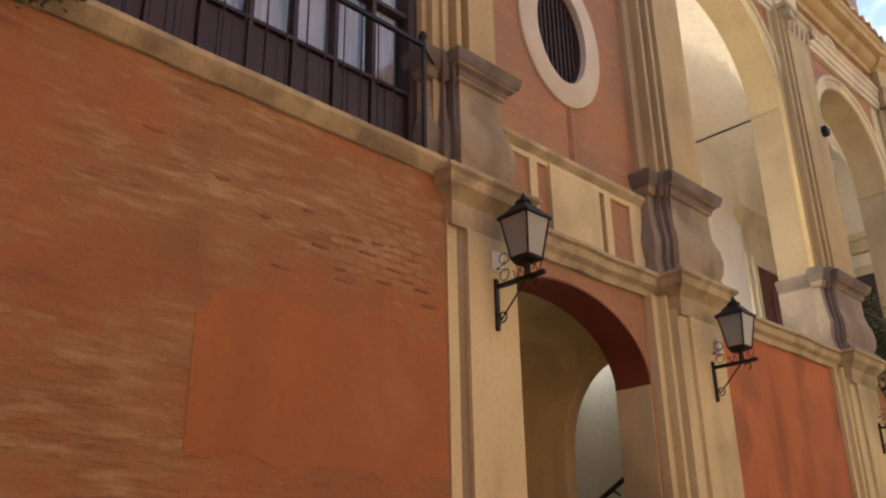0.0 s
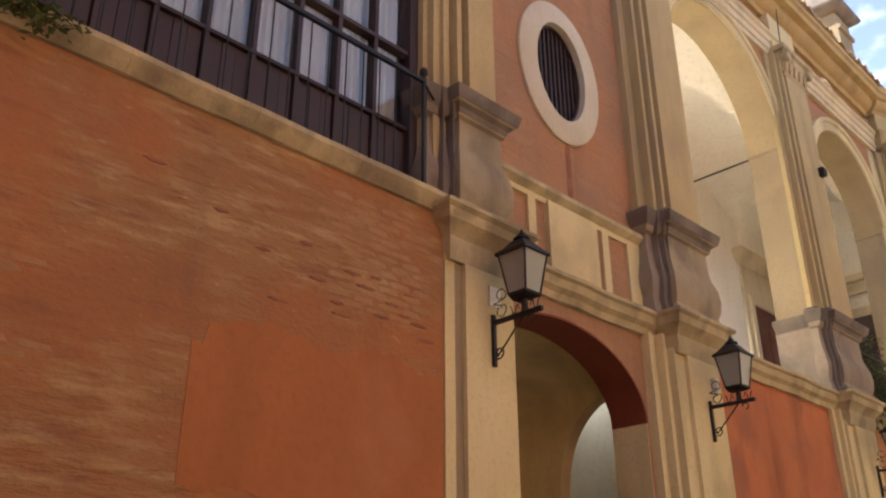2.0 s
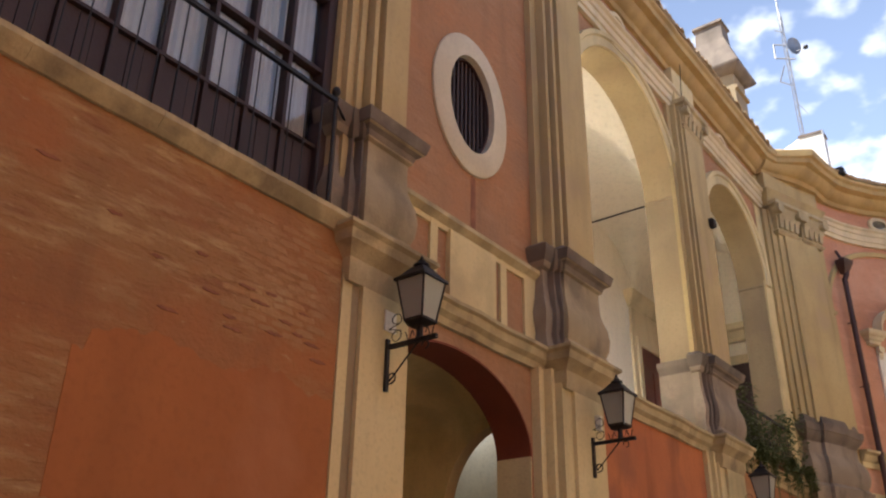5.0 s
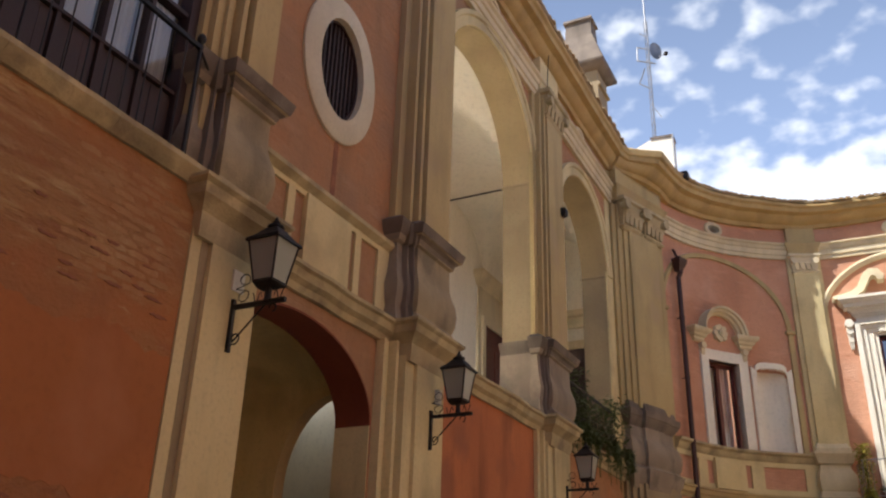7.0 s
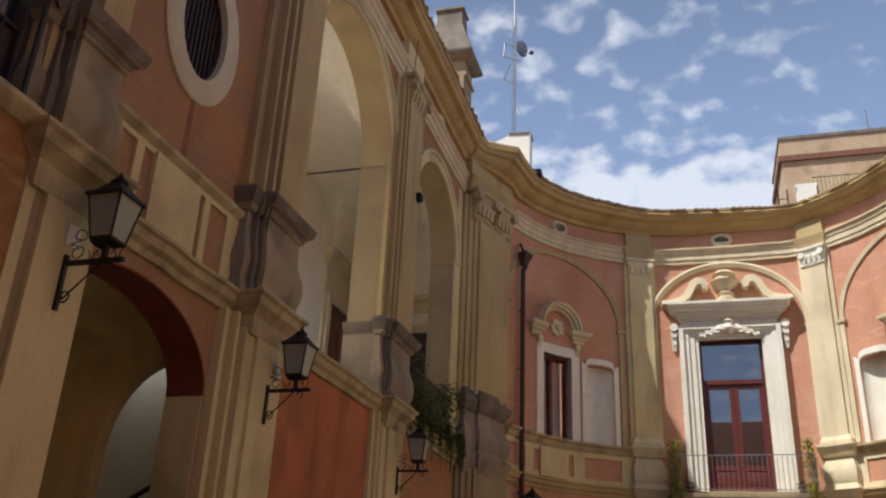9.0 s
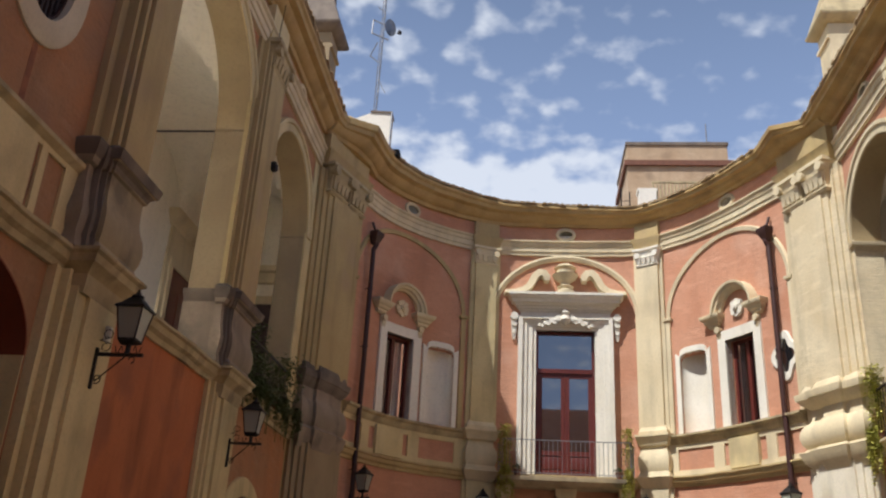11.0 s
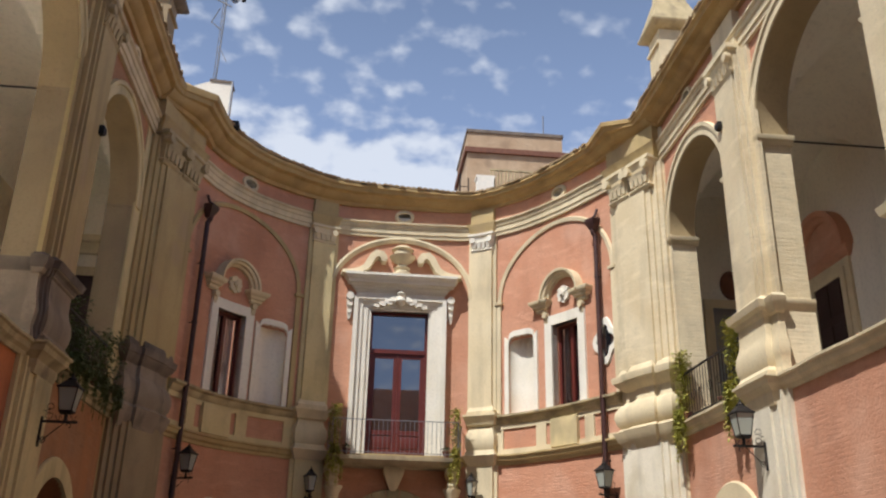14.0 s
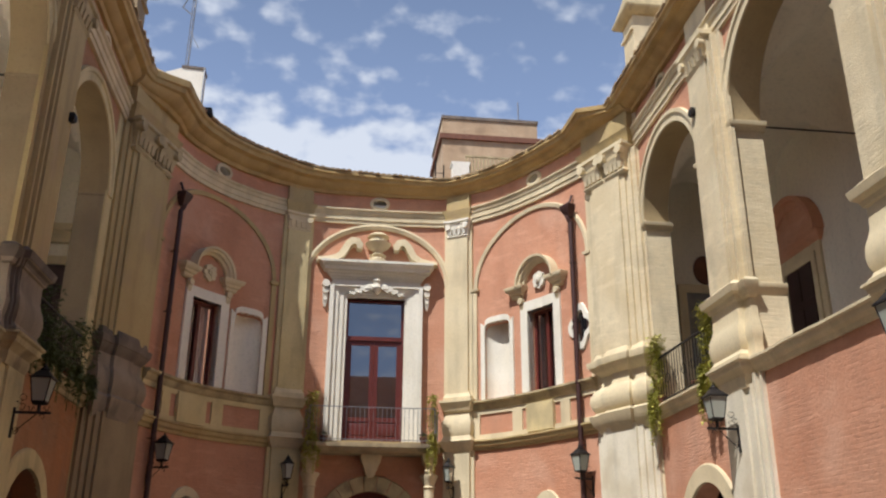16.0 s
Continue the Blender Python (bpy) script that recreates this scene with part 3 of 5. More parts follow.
        s.sweep(a, a + 0.065, [(-0.01, PED - 0.02), (d * 0.72, PED - 0.02), (d * 0.72, FR0 + 0.01), (-0.01, FR0 + 0.01)])
        s.box(a + 0.06, b - 0.08, -0.01, d * 0.5, PED - 0.02, FR0 + 0.01)
        s.box(a + 0.125, a + 0.185, -0.01, d * 0.9, PED - 0.02, FR0 + 0.01)
        s.box(a + 0.18, b - 0.1, -0.01, d * 0.68, PED - 0.02, FR0 + 0.01)
        s.box(a + 0.25, b - 0.14, -0.01, d, PED - 0.02, FR0 - 0.3)
        trim("pilaster_shaft", s, OCHRE if left else COURSED, "layered tall ochre pilaster shaft")
        s = Shape(m)
        s.loft(a + 0.2, b - 0.14, d, [(FR0 - 0.42, 0.0), (FR0 - 0.36, 0.04), (FR0 - 0.32, 0.0), (FR0 - 0.1, 0.06), (FR0 + 0.02, 0.08), (FR0 + 0.05, 0.13), (FR0 + 0.14, 0.13)], -0.02)
        for e in (a + 0.2, b - 0.14):
            s.rod((e, d + 0.03, FR0 - 0.1), (e, d + 0.14, FR0 - 0.1), 0.09, 12)
        for k in range(5):
            e = a + 0.25 + (b - a - 0.45) * k / 4
            s.loft(e - 0.04, e + 0.04, d + 0.04, [(FR0 - 0.34, 0.0), (FR0 - 0.2, 0.02), (FR0 - 0.14, 0.045), (FR0 - 0.1, 0.0)], d - 0.02)
        trim("capital", s, LEDGE if left else cream, "carved pilaster capital")
        s = Shape(m)
        s.box(a + 0.1, b - 0.1, -0.01, d * 0.7, FR0 + 0.1, CO0 + 0.02)
        trim("entablature_block", s, cream)
    # pale facing of the piers beside the arches
    s = Shape(m)
    for a, b in ((8.95, 9.44), (12.98, 14.42), (17.48, 18.05)):
        s.box(a, b, -0.012, 0.022, STR1, 9.2)
        s.box(a + (0.15 if a < 9 else 0.12), b - (0.12 if a < 9 else 0.05), -0.012, 0.02, 9.2, FR0)
    trim("pier_facing", s, cream if left else COURSED)
    # small oval vents in the frieze
    for u in (11.2, 15.9):
        vent(m, u, 11.79, wall)
    # loggia behind the arches
    bk = -3.0
    s = Shape(m)
    s.box(8.0, 19.3, bk - 0.3, bk, 4.6, 12.3)
    s.box(7.7, 8.0, bk, -0.5, 4.6, 6.0).box(7.7, 8.0, bk, -0.5, 9.2, 12.3).box(7.7, 8.0, bk, -2.6, 6.0, 9.2).box(7.7, 8.0, -0.95, -0.5, 6.0, 9.2)
    s.box(19.0, 19.3, bk, 0.1, 4.6, 12.3).box(18.0, 19.0, -0.5, -0.3, 4.6, 12.3)
    s.box(9.0, 9.44, -0.62, -0.53, STR1, 12.3)
    structure(f"loggia_wall_{side}", s, LIME, "cream limewashed back wall of an open loggia", "wall")
    s = Shape(m).box(8.0, 19.0, bk, -0.03, 4.6, STR1 - 0.02)
    structure(f"loggia_floor_{side}", s, PAVE, "stone floor of the loggia", "floor")
    s = Shape(m)
    mid, half = (bk - 0.55) / 2, (-0.55 - bk) / 2
    # a long barrel crossed by one barrel behind each arch
    us = [8.0 + 11.0 * i / 88 for i in range(89)]
    ds = [mid + half * math.cos(radians(q)) for q in range(0, 181, 10)]
    grid = []
    for e in us:
        cross = max([zs + math.sqrt(max(0.0, (r + 0.12) ** 2 - (e - a) ** 2)) if abs(e - a) < r + 0.12 else 0.0 for a, r, zs in ARCHES])
        grid.append([(e, dd, max(9.35 + 1.6 * math.sqrt(max(0.0, 1 - ((dd - mid) / half) ** 2)), cross)) for dd in ds])
    rows, cols, base = len(us), len(ds), len(s.v)
    for top in (0, 1):
        for row in grid:
            for e, dd, zz in row:
                s.v.append(m(e, dd, 12.2 if top else zz))
    at = lambda i, j, k: base + k * rows * cols + i * cols + j
    for i in range(rows - 1):
        for j in range(cols - 1):
            for k in (0, 1):
                s.f.append((at(i, j, k), at(i, j + 1, k), at(i + 1, j + 1, k), at(i + 1, j, k)))
    for i in range(rows - 1):
        for j in (0, cols - 1):
            s.f.append((at(i, j, 0), at(i + 1, j, 0), at(i + 1, j, 1), at(i, j, 1)))
    for j in range(cols - 1):
        for i in (0, rows - 1):
            s.f.append((at(i, j, 0), at(i, j + 1, 0), at(i, j + 1, 1), at(i, j, 1)))
    structure(f"loggia_ceiling_{side}", s, LIME, "plastered barrel vaults over the loggia", "ceiling")
    a, r, zs = ARCHES[0]
    rod = part("tie_rod", Shape(m).rod((a + r + 0.02, -0.5, zs - 0.03), (a + r + 0.02, bk - 0.05, zs - 0.03), 0.017), METAL)
    tagged(rod, "dark iron tie rod across the loggia vault", "tie rod", "tie rods")
    # door inside the loggia, in its back wall
    d = thing("loggia_door", "dark red wooden door in a pale surround with a " + ("flat moulded" if left else "round arched") + " hood", "door", "loggia doors")
    u, wd, top = (17.5, 1.1, 8.35) if left else (15.95, 1.1, 7.83)
    leaf = part("door_leaf", Shape(m).box(u, u + wd, bk, bk + 0.05, STR1, top), REDWOOD if left else WOOD, d)
    for k in range(3):
        for e in (u + 0.1, u + wd / 2 + 0.05):
            part("panel", Shape(m).loft(e, e + wd / 2 - 0.15, bk + 0.06, [(5.2 + 0.95 * k, 0.0), (5.23 + 0.95 * k, 0.012), (5.95 + 0.95 * k, 0.012), (5.98 + 0.95 * k, 0.0)], bk + 0.04), REDWOOD if left else WOOD, leaf)
    s = Shape(m)
    for e0, e1, q in ((0.0, 0.16, 0.1), (0.14, 0.34, 0.06)):
        s.box(u - e1, u - e0, bk, bk + q, STR1, top + e1).box(u + wd + e0, u + wd + e1, bk, bk + q, STR1, top + e1).box(u - e0, u + wd + e0, bk, bk + q, top + e0, top + e1)
    part("door_surround", s, CREAM, d)
    s = Shape(m)
    if left:
        s.box(u - 0.3, u + wd + 0.3, bk, bk + 0.05, top + 0.3, 9.25)
        s.loft(u - 0.34, u + wd + 0.34, bk + 0.05, [(9.22, 0), (9.26, 0.06), (9.34, 0.1), (9.4, 0.16), (9.5, 0.2), (9.55, 0.2)], bk)
    else:
        s.loft(u - 0.36, u + wd + 0.36, bk + 0.05, [(8.15, 0), (8.2, 0.04), (8.28, 0.1), (8.36, 0.12)], bk)
        s.arc(u + wd / 2, 8.36, 0.85, 0.85, [(-0.02, bk), (-0.02, bk + 0.12), (0.1, bk + 0.16), (0.12, bk + 0.24), (0.22, bk + 0.26), (0.22, bk)])
        s.arc(u + wd / 2, 8.36, 0.0, 0.0, [(0.0, bk), (0.85, bk), (0.85, bk + 0.06), (0.0, bk + 0.06)])
    part("hood", s, CREAM if left else BRICKP, d, "moulded stone hood")
    # end of the loggia: door with a moulding
    d = thing("end_door", "dark panelled door with a moulded lintel at the end of the loggia", "door", "loggia doors")
    e0, e1, top = (-2.1, -0.95, 7.98) if left else (-2.3, -1.42, 8.0)
    part("door_leaf", Shape(m).box(18.94, 19.0, e0, e1, STR1, top), WOOD if left else STEEL, d)
    part("door_surround", Shape(m).box(18.9, 19.0, e0 - 0.2, e0, STR1, top + 0.2).box(18.9, 19.0, e1, e1 + 0.2, STR1, top + 0.2).box(18.9, 19.0, e0, e1, top, top + 0.2), CREAM, d)
    if left:
        ee = Shape(m)
        for z0, z1, q in ((8.5, 8.58, 0.12), (8.56, 8.8, 0.05), (8.78, 8.92, 0.2)):
            ee.box(19.0 - q, 19.0, e0 - 0.3, e1 + 0.3, z0, z1)
        part("lintel", ee, CREAM, d, "moulded plaster lintel")
    # roof slope
    s = Shape(eave)
    s.hexa([(-9, 0.57, CO1 + 0.02), (-9, 0.57, CO1 + 0.07), (-9, -7, CO1 + 1.7), (-9, -7, CO1 + 1.5)], [(18.2, 0.57, CO1 + 0.02), (18.2, 0.57, CO1 + 0.07), (22.5, -7, CO1 + 1.7), (22.5, -7, CO1 + 1.5)])
    structure(f"roof_{side}_wing", s, TILE, "weathered clay tile roof of a wing", "roof")
    # outer wall that closes the wing
    s = Shape(m).box(-9, 26, -7.0, -6.7, 0, CO1 + 1.4)
    structure(f"outer_wall_{side}", s, BRICKP, "plain plastered outer wall of the wing", "wall")
    # behind the small doorway and the passage
    s = Shape(m)
    uc, r, zs = SMALL
    s.box(uc - 1.2, uc + 1.2, -0.9, -0.75, 0, 3.6)
    part("doorway_back", s, WOOD, wall, "dark wooden leaf deep in the doorway")
    return wall


left_wall = wing("left", map_left, BRICK)
right_wall = wing("right", map_right, BRICKP)

# ---- passage behind the low arch ----
for side, m in (("left", map_left), ("right", map_right)):
    uc, ru, rz, zs = LOW
    s = Shape(m)
    s.arc(uc, 4.22, 1.5, 0.42, [(0, -0.42), (0.2, -0.42), (0.2, -2.6), (0, -2.6)], n=24)
    structure(f"passage_ceiling_{side}", s, YCREAM, "ochre barrel vault of the passage", "ceiling")
    s = Shape(m)
    s.box(uc - 1.7, uc - 1.5, -2.6, -0.42, 0, 4.3)
    s.box(uc - 1.7, uc + 2.2, -2.8, -2.6, 0, 4.7)
    s.m = lambda q, e, z: m(uc + 1.5 + e, q, z)
    s.strips([-2.6] + arch_us(-0.5, 0.8, 24)[:13] + [-0.42], lambda q: [(arc_z(q, -0.5, 0.8, 1.03, 3.14), 4.7)] if abs(q + 0.5) < 0.8 else [(0, 4.7)], 0.0, 0.18)
    structure(f"passage_wall_{side}", s, YCREAM, "ochre plastered walls of the passage with an arched recess", "wall")
    s = Shape(m).box(uc + 2.5, uc + 2.65, -2.8, -0.3, 0, 4.7).box(uc + 1.69, uc + 2.5, -2.7, -2.55, 0, 4.7)
    structure(f"stair_wall_{side}", s, WHITE, "white wall of the stair beside the passage", "wall")

# ---- wing past the camera: brick base, sill, glazed gallery ----
GX = 0.30
bay = Shape(map_left)
bay.box(-9, 4.676, -0.01, GX, -0.1, 4.9)
bay_wall = structure("wall_left_base", bay, WORN, "orange-red brick and plaster wall, eroded to the bricks in patches", "wall")
SILL = [(-0.3, 4.9), (GX + 0.03, 4.9), (GX + 0.06, 4.93), (GX + 0.09, 4.96), (GX + 0.12, 5.0), (GX + 0.12, 5.045), (-0.3, 5.06)]
sill = part("sill", Shape(map_left).sweep(-9, -2.96, SILL, 2).box(-2.96, 4.675, -0.3, GX, 4.902, 5.03), LEDGE)
tagged(sill, "mossy ochre stone sill under the glazed gallery", "sill", kind="structure")

# ---- concave end of the court ----
m = map_end
DOORZ0, DOORZ1 = 4.93, 8.9
WINS = (-4.92, 5.18)
NICHES = (-3.56, 3.62)
VENTS = (WINS[0] + 0.15, 0.02, WINS[1] - 0.1)
edges = sorted(set([round(v, 3) for v in steps(S0, S1, 70)] + [-0.8, 0.8] + [w + e for w in WINS for e in (-0.48, 0.48)]
                   + [q for c in NICHES for q in arch_us(c, 0.42, 12)] + arch_us(0.0, 1.0, 16) + [q for c in VENTS for q in arch_us(c, 0.2, 10)]
                   + [q for w in WINS for q in arch_us(w, 0.3, 10)]))


def niche_top(u, c):
    return 7.82 + 0.26 * max(0.0, 1 - ((u - c) / 0.42) ** 4) ** 0.25


def end_up(u):
    lo, under = STR1 - 0.02, []
    if abs(u) < 0.8:
        lo = DOORZ1
    for c in WINS:
        if abs(u - c) < 0.48:
            lo, under = 8.12, [(STR1 - 0.02, 6.0)]
    for c in NICHES:
        if abs(u - c) < 0.42:
            lo, under = niche_top(u, c), [(STR1 - 0.02, 6.0)]
    for c in VENTS:
        if abs(u - c) < 0.2:
            return under + vent_spans(u, c, lo, CO0 + 0.25)
    return under + [(lo, CO0 + 0.25)]


def end_low(u):
    if abs(u) < 1.0:
        return [(arc_z(u, 0, 1.0, 1.0, 2.7), STR1 - 0.02)]
    for c in WINS:
        if abs(u - c) < 0.3:
            h = 0.42 * math.sqrt(max(0, 1 - ((u - c) / 0.3) ** 2))
            return [(-0.2, 2.95 - h), (2.95 + h, STR1 - 0.02)]
    return [(-0.2, STR1 - 0.02)]


w = Shape(m)
w.strips(edges, end_up, -0.4, 0.0)
w.strips(edges, end_low, -0.4, 0.0)
end_wall = structure("wall_end", w, BRICKP, "concave salmon-red plastered brick wall closing the court", "wall")


def trim(name, shape, mat, label=""):
    return part(name, shape, mat, end_wall, label)


for a, b in ((S0, -2.62), (-2.0, 2.0), (2.62, S1)):
    n = 26 if b - a > 4.1 else 14
    trim("string_course", Shape(m).sweep(a, b, STRING, 2 * n, 0.014), OCHRE)
    trim("frieze_moulding", Shape(m).sweep(a, b, FRIEZE, 2 * n, 0.01), CREAM)
    trim("cornice", Shape(map_eave_end).sweep(a if a != -2.0 else -2.62, b if b != 2.0 else 2.62, CORNICE, 2 * n, 0.016), GOLD, "ochre moulded eaves cornice")
    if abs(a) > 2.1:
        trim("window_ledge", Shape(m).sweep(a, b, [(-0.01, 5.74), (0.05, 5.74), (0.1, 5.8), (0.12, 5.88), (0.2, 5.92), (0.2, 5.97), (-0.01, 5.99)], n), LEDGE)
        # framed dado panels
        s = Shape(m)
        s.sweep(a, b, [(-0.01, STR1), (0.04, STR1), (0.04, 5.1), (-0.01, 5.1)], n)
        s.sweep(a, b, [(-0.01, 5.62), (0.04, 5.62), (0.04, 5.75), (-0.01, 5.75)], n)
        c = WINS[0] if a < 0 else WINS[1]
        sg = -1 if a < 0 else 1
        for e0, e1 in ((2.62, 3.02), (4.08, 4.42), (5.78, 6.1)):
            lo, hi = sorted((sg * e0, sg * e1))
            s.sweep(lo, hi, [(-0.01, STR1), (0.043, STR1), (0.043, 5.75), (-0.01, 5.75)], 3)
        trim("dado_frame", s, CREAM if a > 0 else YCREAM)
        lo, hi = sorted((sg * 4.62, sg * 5.56))
        trim("dado_panel", Shape(m).sweep(lo, hi, [(-0.01, 5.0), (0.1, 5.0), (0.1, 5.7), (-0.01, 5.7)], 4), YCREAM)
        # blind arch
        ac = sg * 4.95
        s = Shape(m)
        s.arc(ac, 9.1, 1.98, 1.78, [(0.0, -0.01), (0.0, 0.05), (0.1, 0.07), (0.13, 0.02), (0.13, -0.01)], n=36)
        for e in (ac - 2.05, ac + 2.05):
            s.box(e - 0.07, e + 0.06, -0.01, 0.06, 5.98, 9.08)
            s.loft(e - 0.07, e + 0.07, 0.05, [(9.0, 0), (9.03, 0.05), (9.1, 0.06), (9.12, 0.02)])
        trim("blind_arch", s, CREAM if a > 0 else OCHRE)
        vent(m, VENTS[0] if a < 0 else VENTS[2], 11.79, end_wall)
        # small oval window low in the wall
        trim("oval_surround", Shape(m).arc(c, 2.95, 0.3, 0.42, [(-0.01, -0.2), (-0.01, 0.06), (0.2, 0.06), (0.22, -0.01)], 0, 360, 28), CREAM)
        trim("oval_pane", Shape(m).box(c - 0.35, c + 0.35, -0.25, -0.22, 2.5, 3.4), DARKGLASS)
    else:
        vent(m, VENTS[1], 11.79, end_wall)
        part("vent_board", Shape(m).strips(steps(-0.16, 0.2, 12), lambda u: [(11.79 - 0.128 * math.sqrt(max(0.0, 1 - ((u - 0.02) / 0.2) ** 2)), 11.78)], -0.06, -0.03), WHITE, end_wall, "white fill imitating the light in the lower half of the vent")
        s = Shape(m).arc(0, 9.35, 1.93, 1.62, [(0.0, -0.01), (0.0, 0.05), (0.1, 0.09), (0.16, 0.07), (0.17, -0.01)], n=36)
        s.box(-2.08, -1.94, -0.01, 0.06, STR1, 9.35).box(1.94, 2.08, -0.01, 0.06, STR1, 9.35)
        trim("blind_arch", s, CREAM)

# flat pilasters of the end
for c in (-2.3, 2.38):
    s = Shape(m)
    s.box(c - 0.46, c + 0.46, -0.01, 0.06, -0.1, STR0, 3).box(c - 0.36, c + 0.36, -0.01, 0.13, -0.1, STR0, 3)
    s.box(c - 0.44, c + 0.44, -0.01, 0.07, 6.1, FR0 + 0.01, 3).box(c - 0.33, c + 0.33, -0.01, 0.14, 6.1, 10.72, 3)
    trim("pilaster", s, CREAM if c > 0 else YCREAM, "flat ochre pilaster")
    s = Shape(m)
    s.loft(c - 0.36, c + 0.36, 0.13, [(STR0 - 0.02, 0.02), (STR0 + 0.05, 0.08), (STR1 - 0.06, 0.15), (STR1, 0.19), (STR1 + 0.02, 0.12), (5.1, 0.06), (5.2, 0.1), (5.45, 0.11), (5.6, 0.03), (5.72, 0.0), (5.76, 0.08), (5.86, 0.12), (5.97, 0.2), (6.02, 0.2), (6.04, 0.08), (6.12, 0.08), (6.18, 0.03), (6.26, 0.0)], -0.01, 3)
    trim("pedestal", s, CREAM, "moulded pilaster pedestal")
    s = Shape(m)
    s.loft(c - 0.33, c + 0.33, 0.14, [(10.7, 0.0), (10.74, 0.04), (10.78, 0.0), (11.0, 0.05), (11.12, 0.07), (11.16, 0.12), (11.22, 0.12)], -0.01, 3)
    for e in (c - 0.3, c + 0.3):
        s.rod((e, 0.12, 11.03), (e, 0.25, 11.03), 0.09, 12)
    for k in range(4):
        e = c - 0.24 + 0.16 * k
        s.loft(e - 0.04, e + 0.04, 0.19, [(10.79, 0.0), (10.9, 0.02), (10.97, 0.04), (11.0, 0.0)], 0.1)
    trim("capital", s, WHITE if c > 0 else CREAM, "carved pilaster capital with volutes")
    s = Shape(m)
    s.loft(c - 0.36, c + 0.36, 0.1, [(FR0 + 0.1, 0.04), (FR0 + 0.25, 0.06), (FR1 - 0.04, 0.13), (FR1, 0.13), (FR1 + 0.01, 0.02), (CO0 - 0.02, 0.02)], -0.01, 3)
    trim("entablature_block", s, OCHRE)

# corner piers between wings and end
for nm, mm, wd, mat in (("left", map_dl, DLW, OCHRE), ("right", map_dr, DRW, COURSED)):
    s = Shape(mm)
    s.box(-0.05, wd + 0.05, -0.45, 0.0, -0.1, CO0 + 0.3)
    pier = structure(f"corner_pier_{nm}", s, mat, "tall layered ochre corner pier between wing and concave end", "pier")
    for k, (e, d) in enumerate(((0.0, 0.07), (0.14, 0.12), (0.3, 0.17), (0.46, 0.22))):
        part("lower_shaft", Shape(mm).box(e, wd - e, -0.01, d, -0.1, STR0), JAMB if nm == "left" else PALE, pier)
        part("upper_shaft", Shape(mm).box(e, wd - e, -0.01, d, 6.3, FR0 - (0.5 if k > 1 else 0.0)), mat, pier)
    s = Shape(mm)
    lo0, hi0 = (0.12, wd - 0.24) if nm == "left" else (0.2, wd - 0.1)
    body = [(STR0 - 0.12, -0.02), (STR0 - 0.02, 0.02), (STR0 + 0.06, 0.1), (STR1 - 0.04, 0.15), (STR1 + 0.05, 0.18), (STR1 + 0.08, 0.1), (STR1 + 0.13, 0.05), (STR1 + 0.22, 0.11), (STR1 + 0.36, 0.15), (STR1 + 0.5, 0.13), (STR1 + 0.62, 0.06), (STR1 + 0.68, -0.02), (STR1 + 0.74, -0.06), (5.98, -0.06)]
    capz = [(5.9, -0.06), (5.96, 0.0), (6.03, 0.09), (6.09, 0.12), (6.1, 0.15), (6.18, 0.17), (6.24, 0.17), (6.27, 0.06), (6.36, 0.03), (6.42, -0.01)]
    if nm == "left":
        body, capz = [(z, p * 0.6) for z, p in body], [(z, p * 0.6) for z, p in capz]
    s.loft(lo0, hi0, 0.16, body, -0.02).loft(lo0 + 0.45, hi0 - 0.45, 0.24, body, -0.02)
    pd = part("pedestal", s, GREYSTONE if nm == "left" else CREAM, pier, "bulging moulded stone pedestal")
    part("pedestal_cap", Shape(mm).loft(lo0, hi0, 0.16, capz, -0.02).loft(lo0 + 0.45, hi0 - 0.45, 0.24, capz, -0.02), STONE if nm == "left" else CREAM, pd)
    s = Shape(mm)
    for a, b in ((0.24, wd / 2 - 0.08), (wd / 2 + 0.08, wd - 0.24)):
        s.loft(a, b, 0.22, [(FR0 - 0.62, 0.0), (FR0 - 0.56, 0.05), (FR0 - 0.5, 0.0), (FR0 - 0.1, 0.06), (FR0 + 0.03, 0.1), (FR0 + 0.06, 0.15), (FR0 + 0.14, 0.15)], -0.02)
        for e in (a, b):
            s.rod((e, 0.22, FR0 - 0.06), (e, 0.4, FR0 - 0.06), 0.11, 12)
        for k in range(4):
            e = a + (b - a) * (k + 0.5) / 4
            s.loft(e - 0.05, e + 0.05, 0.28, [(FR0 - 0.48, 0.0), (FR0 - 0.3, 0.02), (FR0 - 0.2, 0.06), (FR0 - 0.16, 0.0)], 0.18)
    part("capital", s, LEDGE if nm == "left" else CREAM, pier, "carved double capital")
    s = Shape(mm)
    s.loft(0.1, wd - 0.1, 0.16, [(FR0 + 0.1, 0.02), (FR0 + 0.25, 0.06), (FR1 - 0.04, 0.12), (FR1, 0.14), (FR1 + 0.01, 0.02), (CO0 + 0.02, 0.02)], -0.3)
    part("entablature", s, OCHRE, pier)
    # the eaves break forward over the pier with a sharp corner
    if nm == "left":
        low_plan = [(-5.4, 17.9), (-4.85, 17.95), (-4.7, 18.25), (-4.38, 18.95), (-4.16, 19.55), (-4.12, 20.25), (-4.6, 20.6)]
        top_plan = [(-5.4, 17.9), (-4.55, 17.95), (-4.48, 18.3), (-3.8, 18.72), (-3.7, 19.65), (-3.56, 20.3), (-4.6, 20.6)]
    else:
        low_plan = [(7.2, 17.5), (6.62, 17.6), (6.42, 18.05), (6.08, 18.85), (5.84, 19.45), (5.72, 19.95), (6.3, 20.2)]
        top_plan = [(7.2, 17.5), (6.22, 17.6), (6.16, 18.06), (5.52, 18.35), (5.46, 19.3), (5.36, 19.9), (6.3, 20.2)]
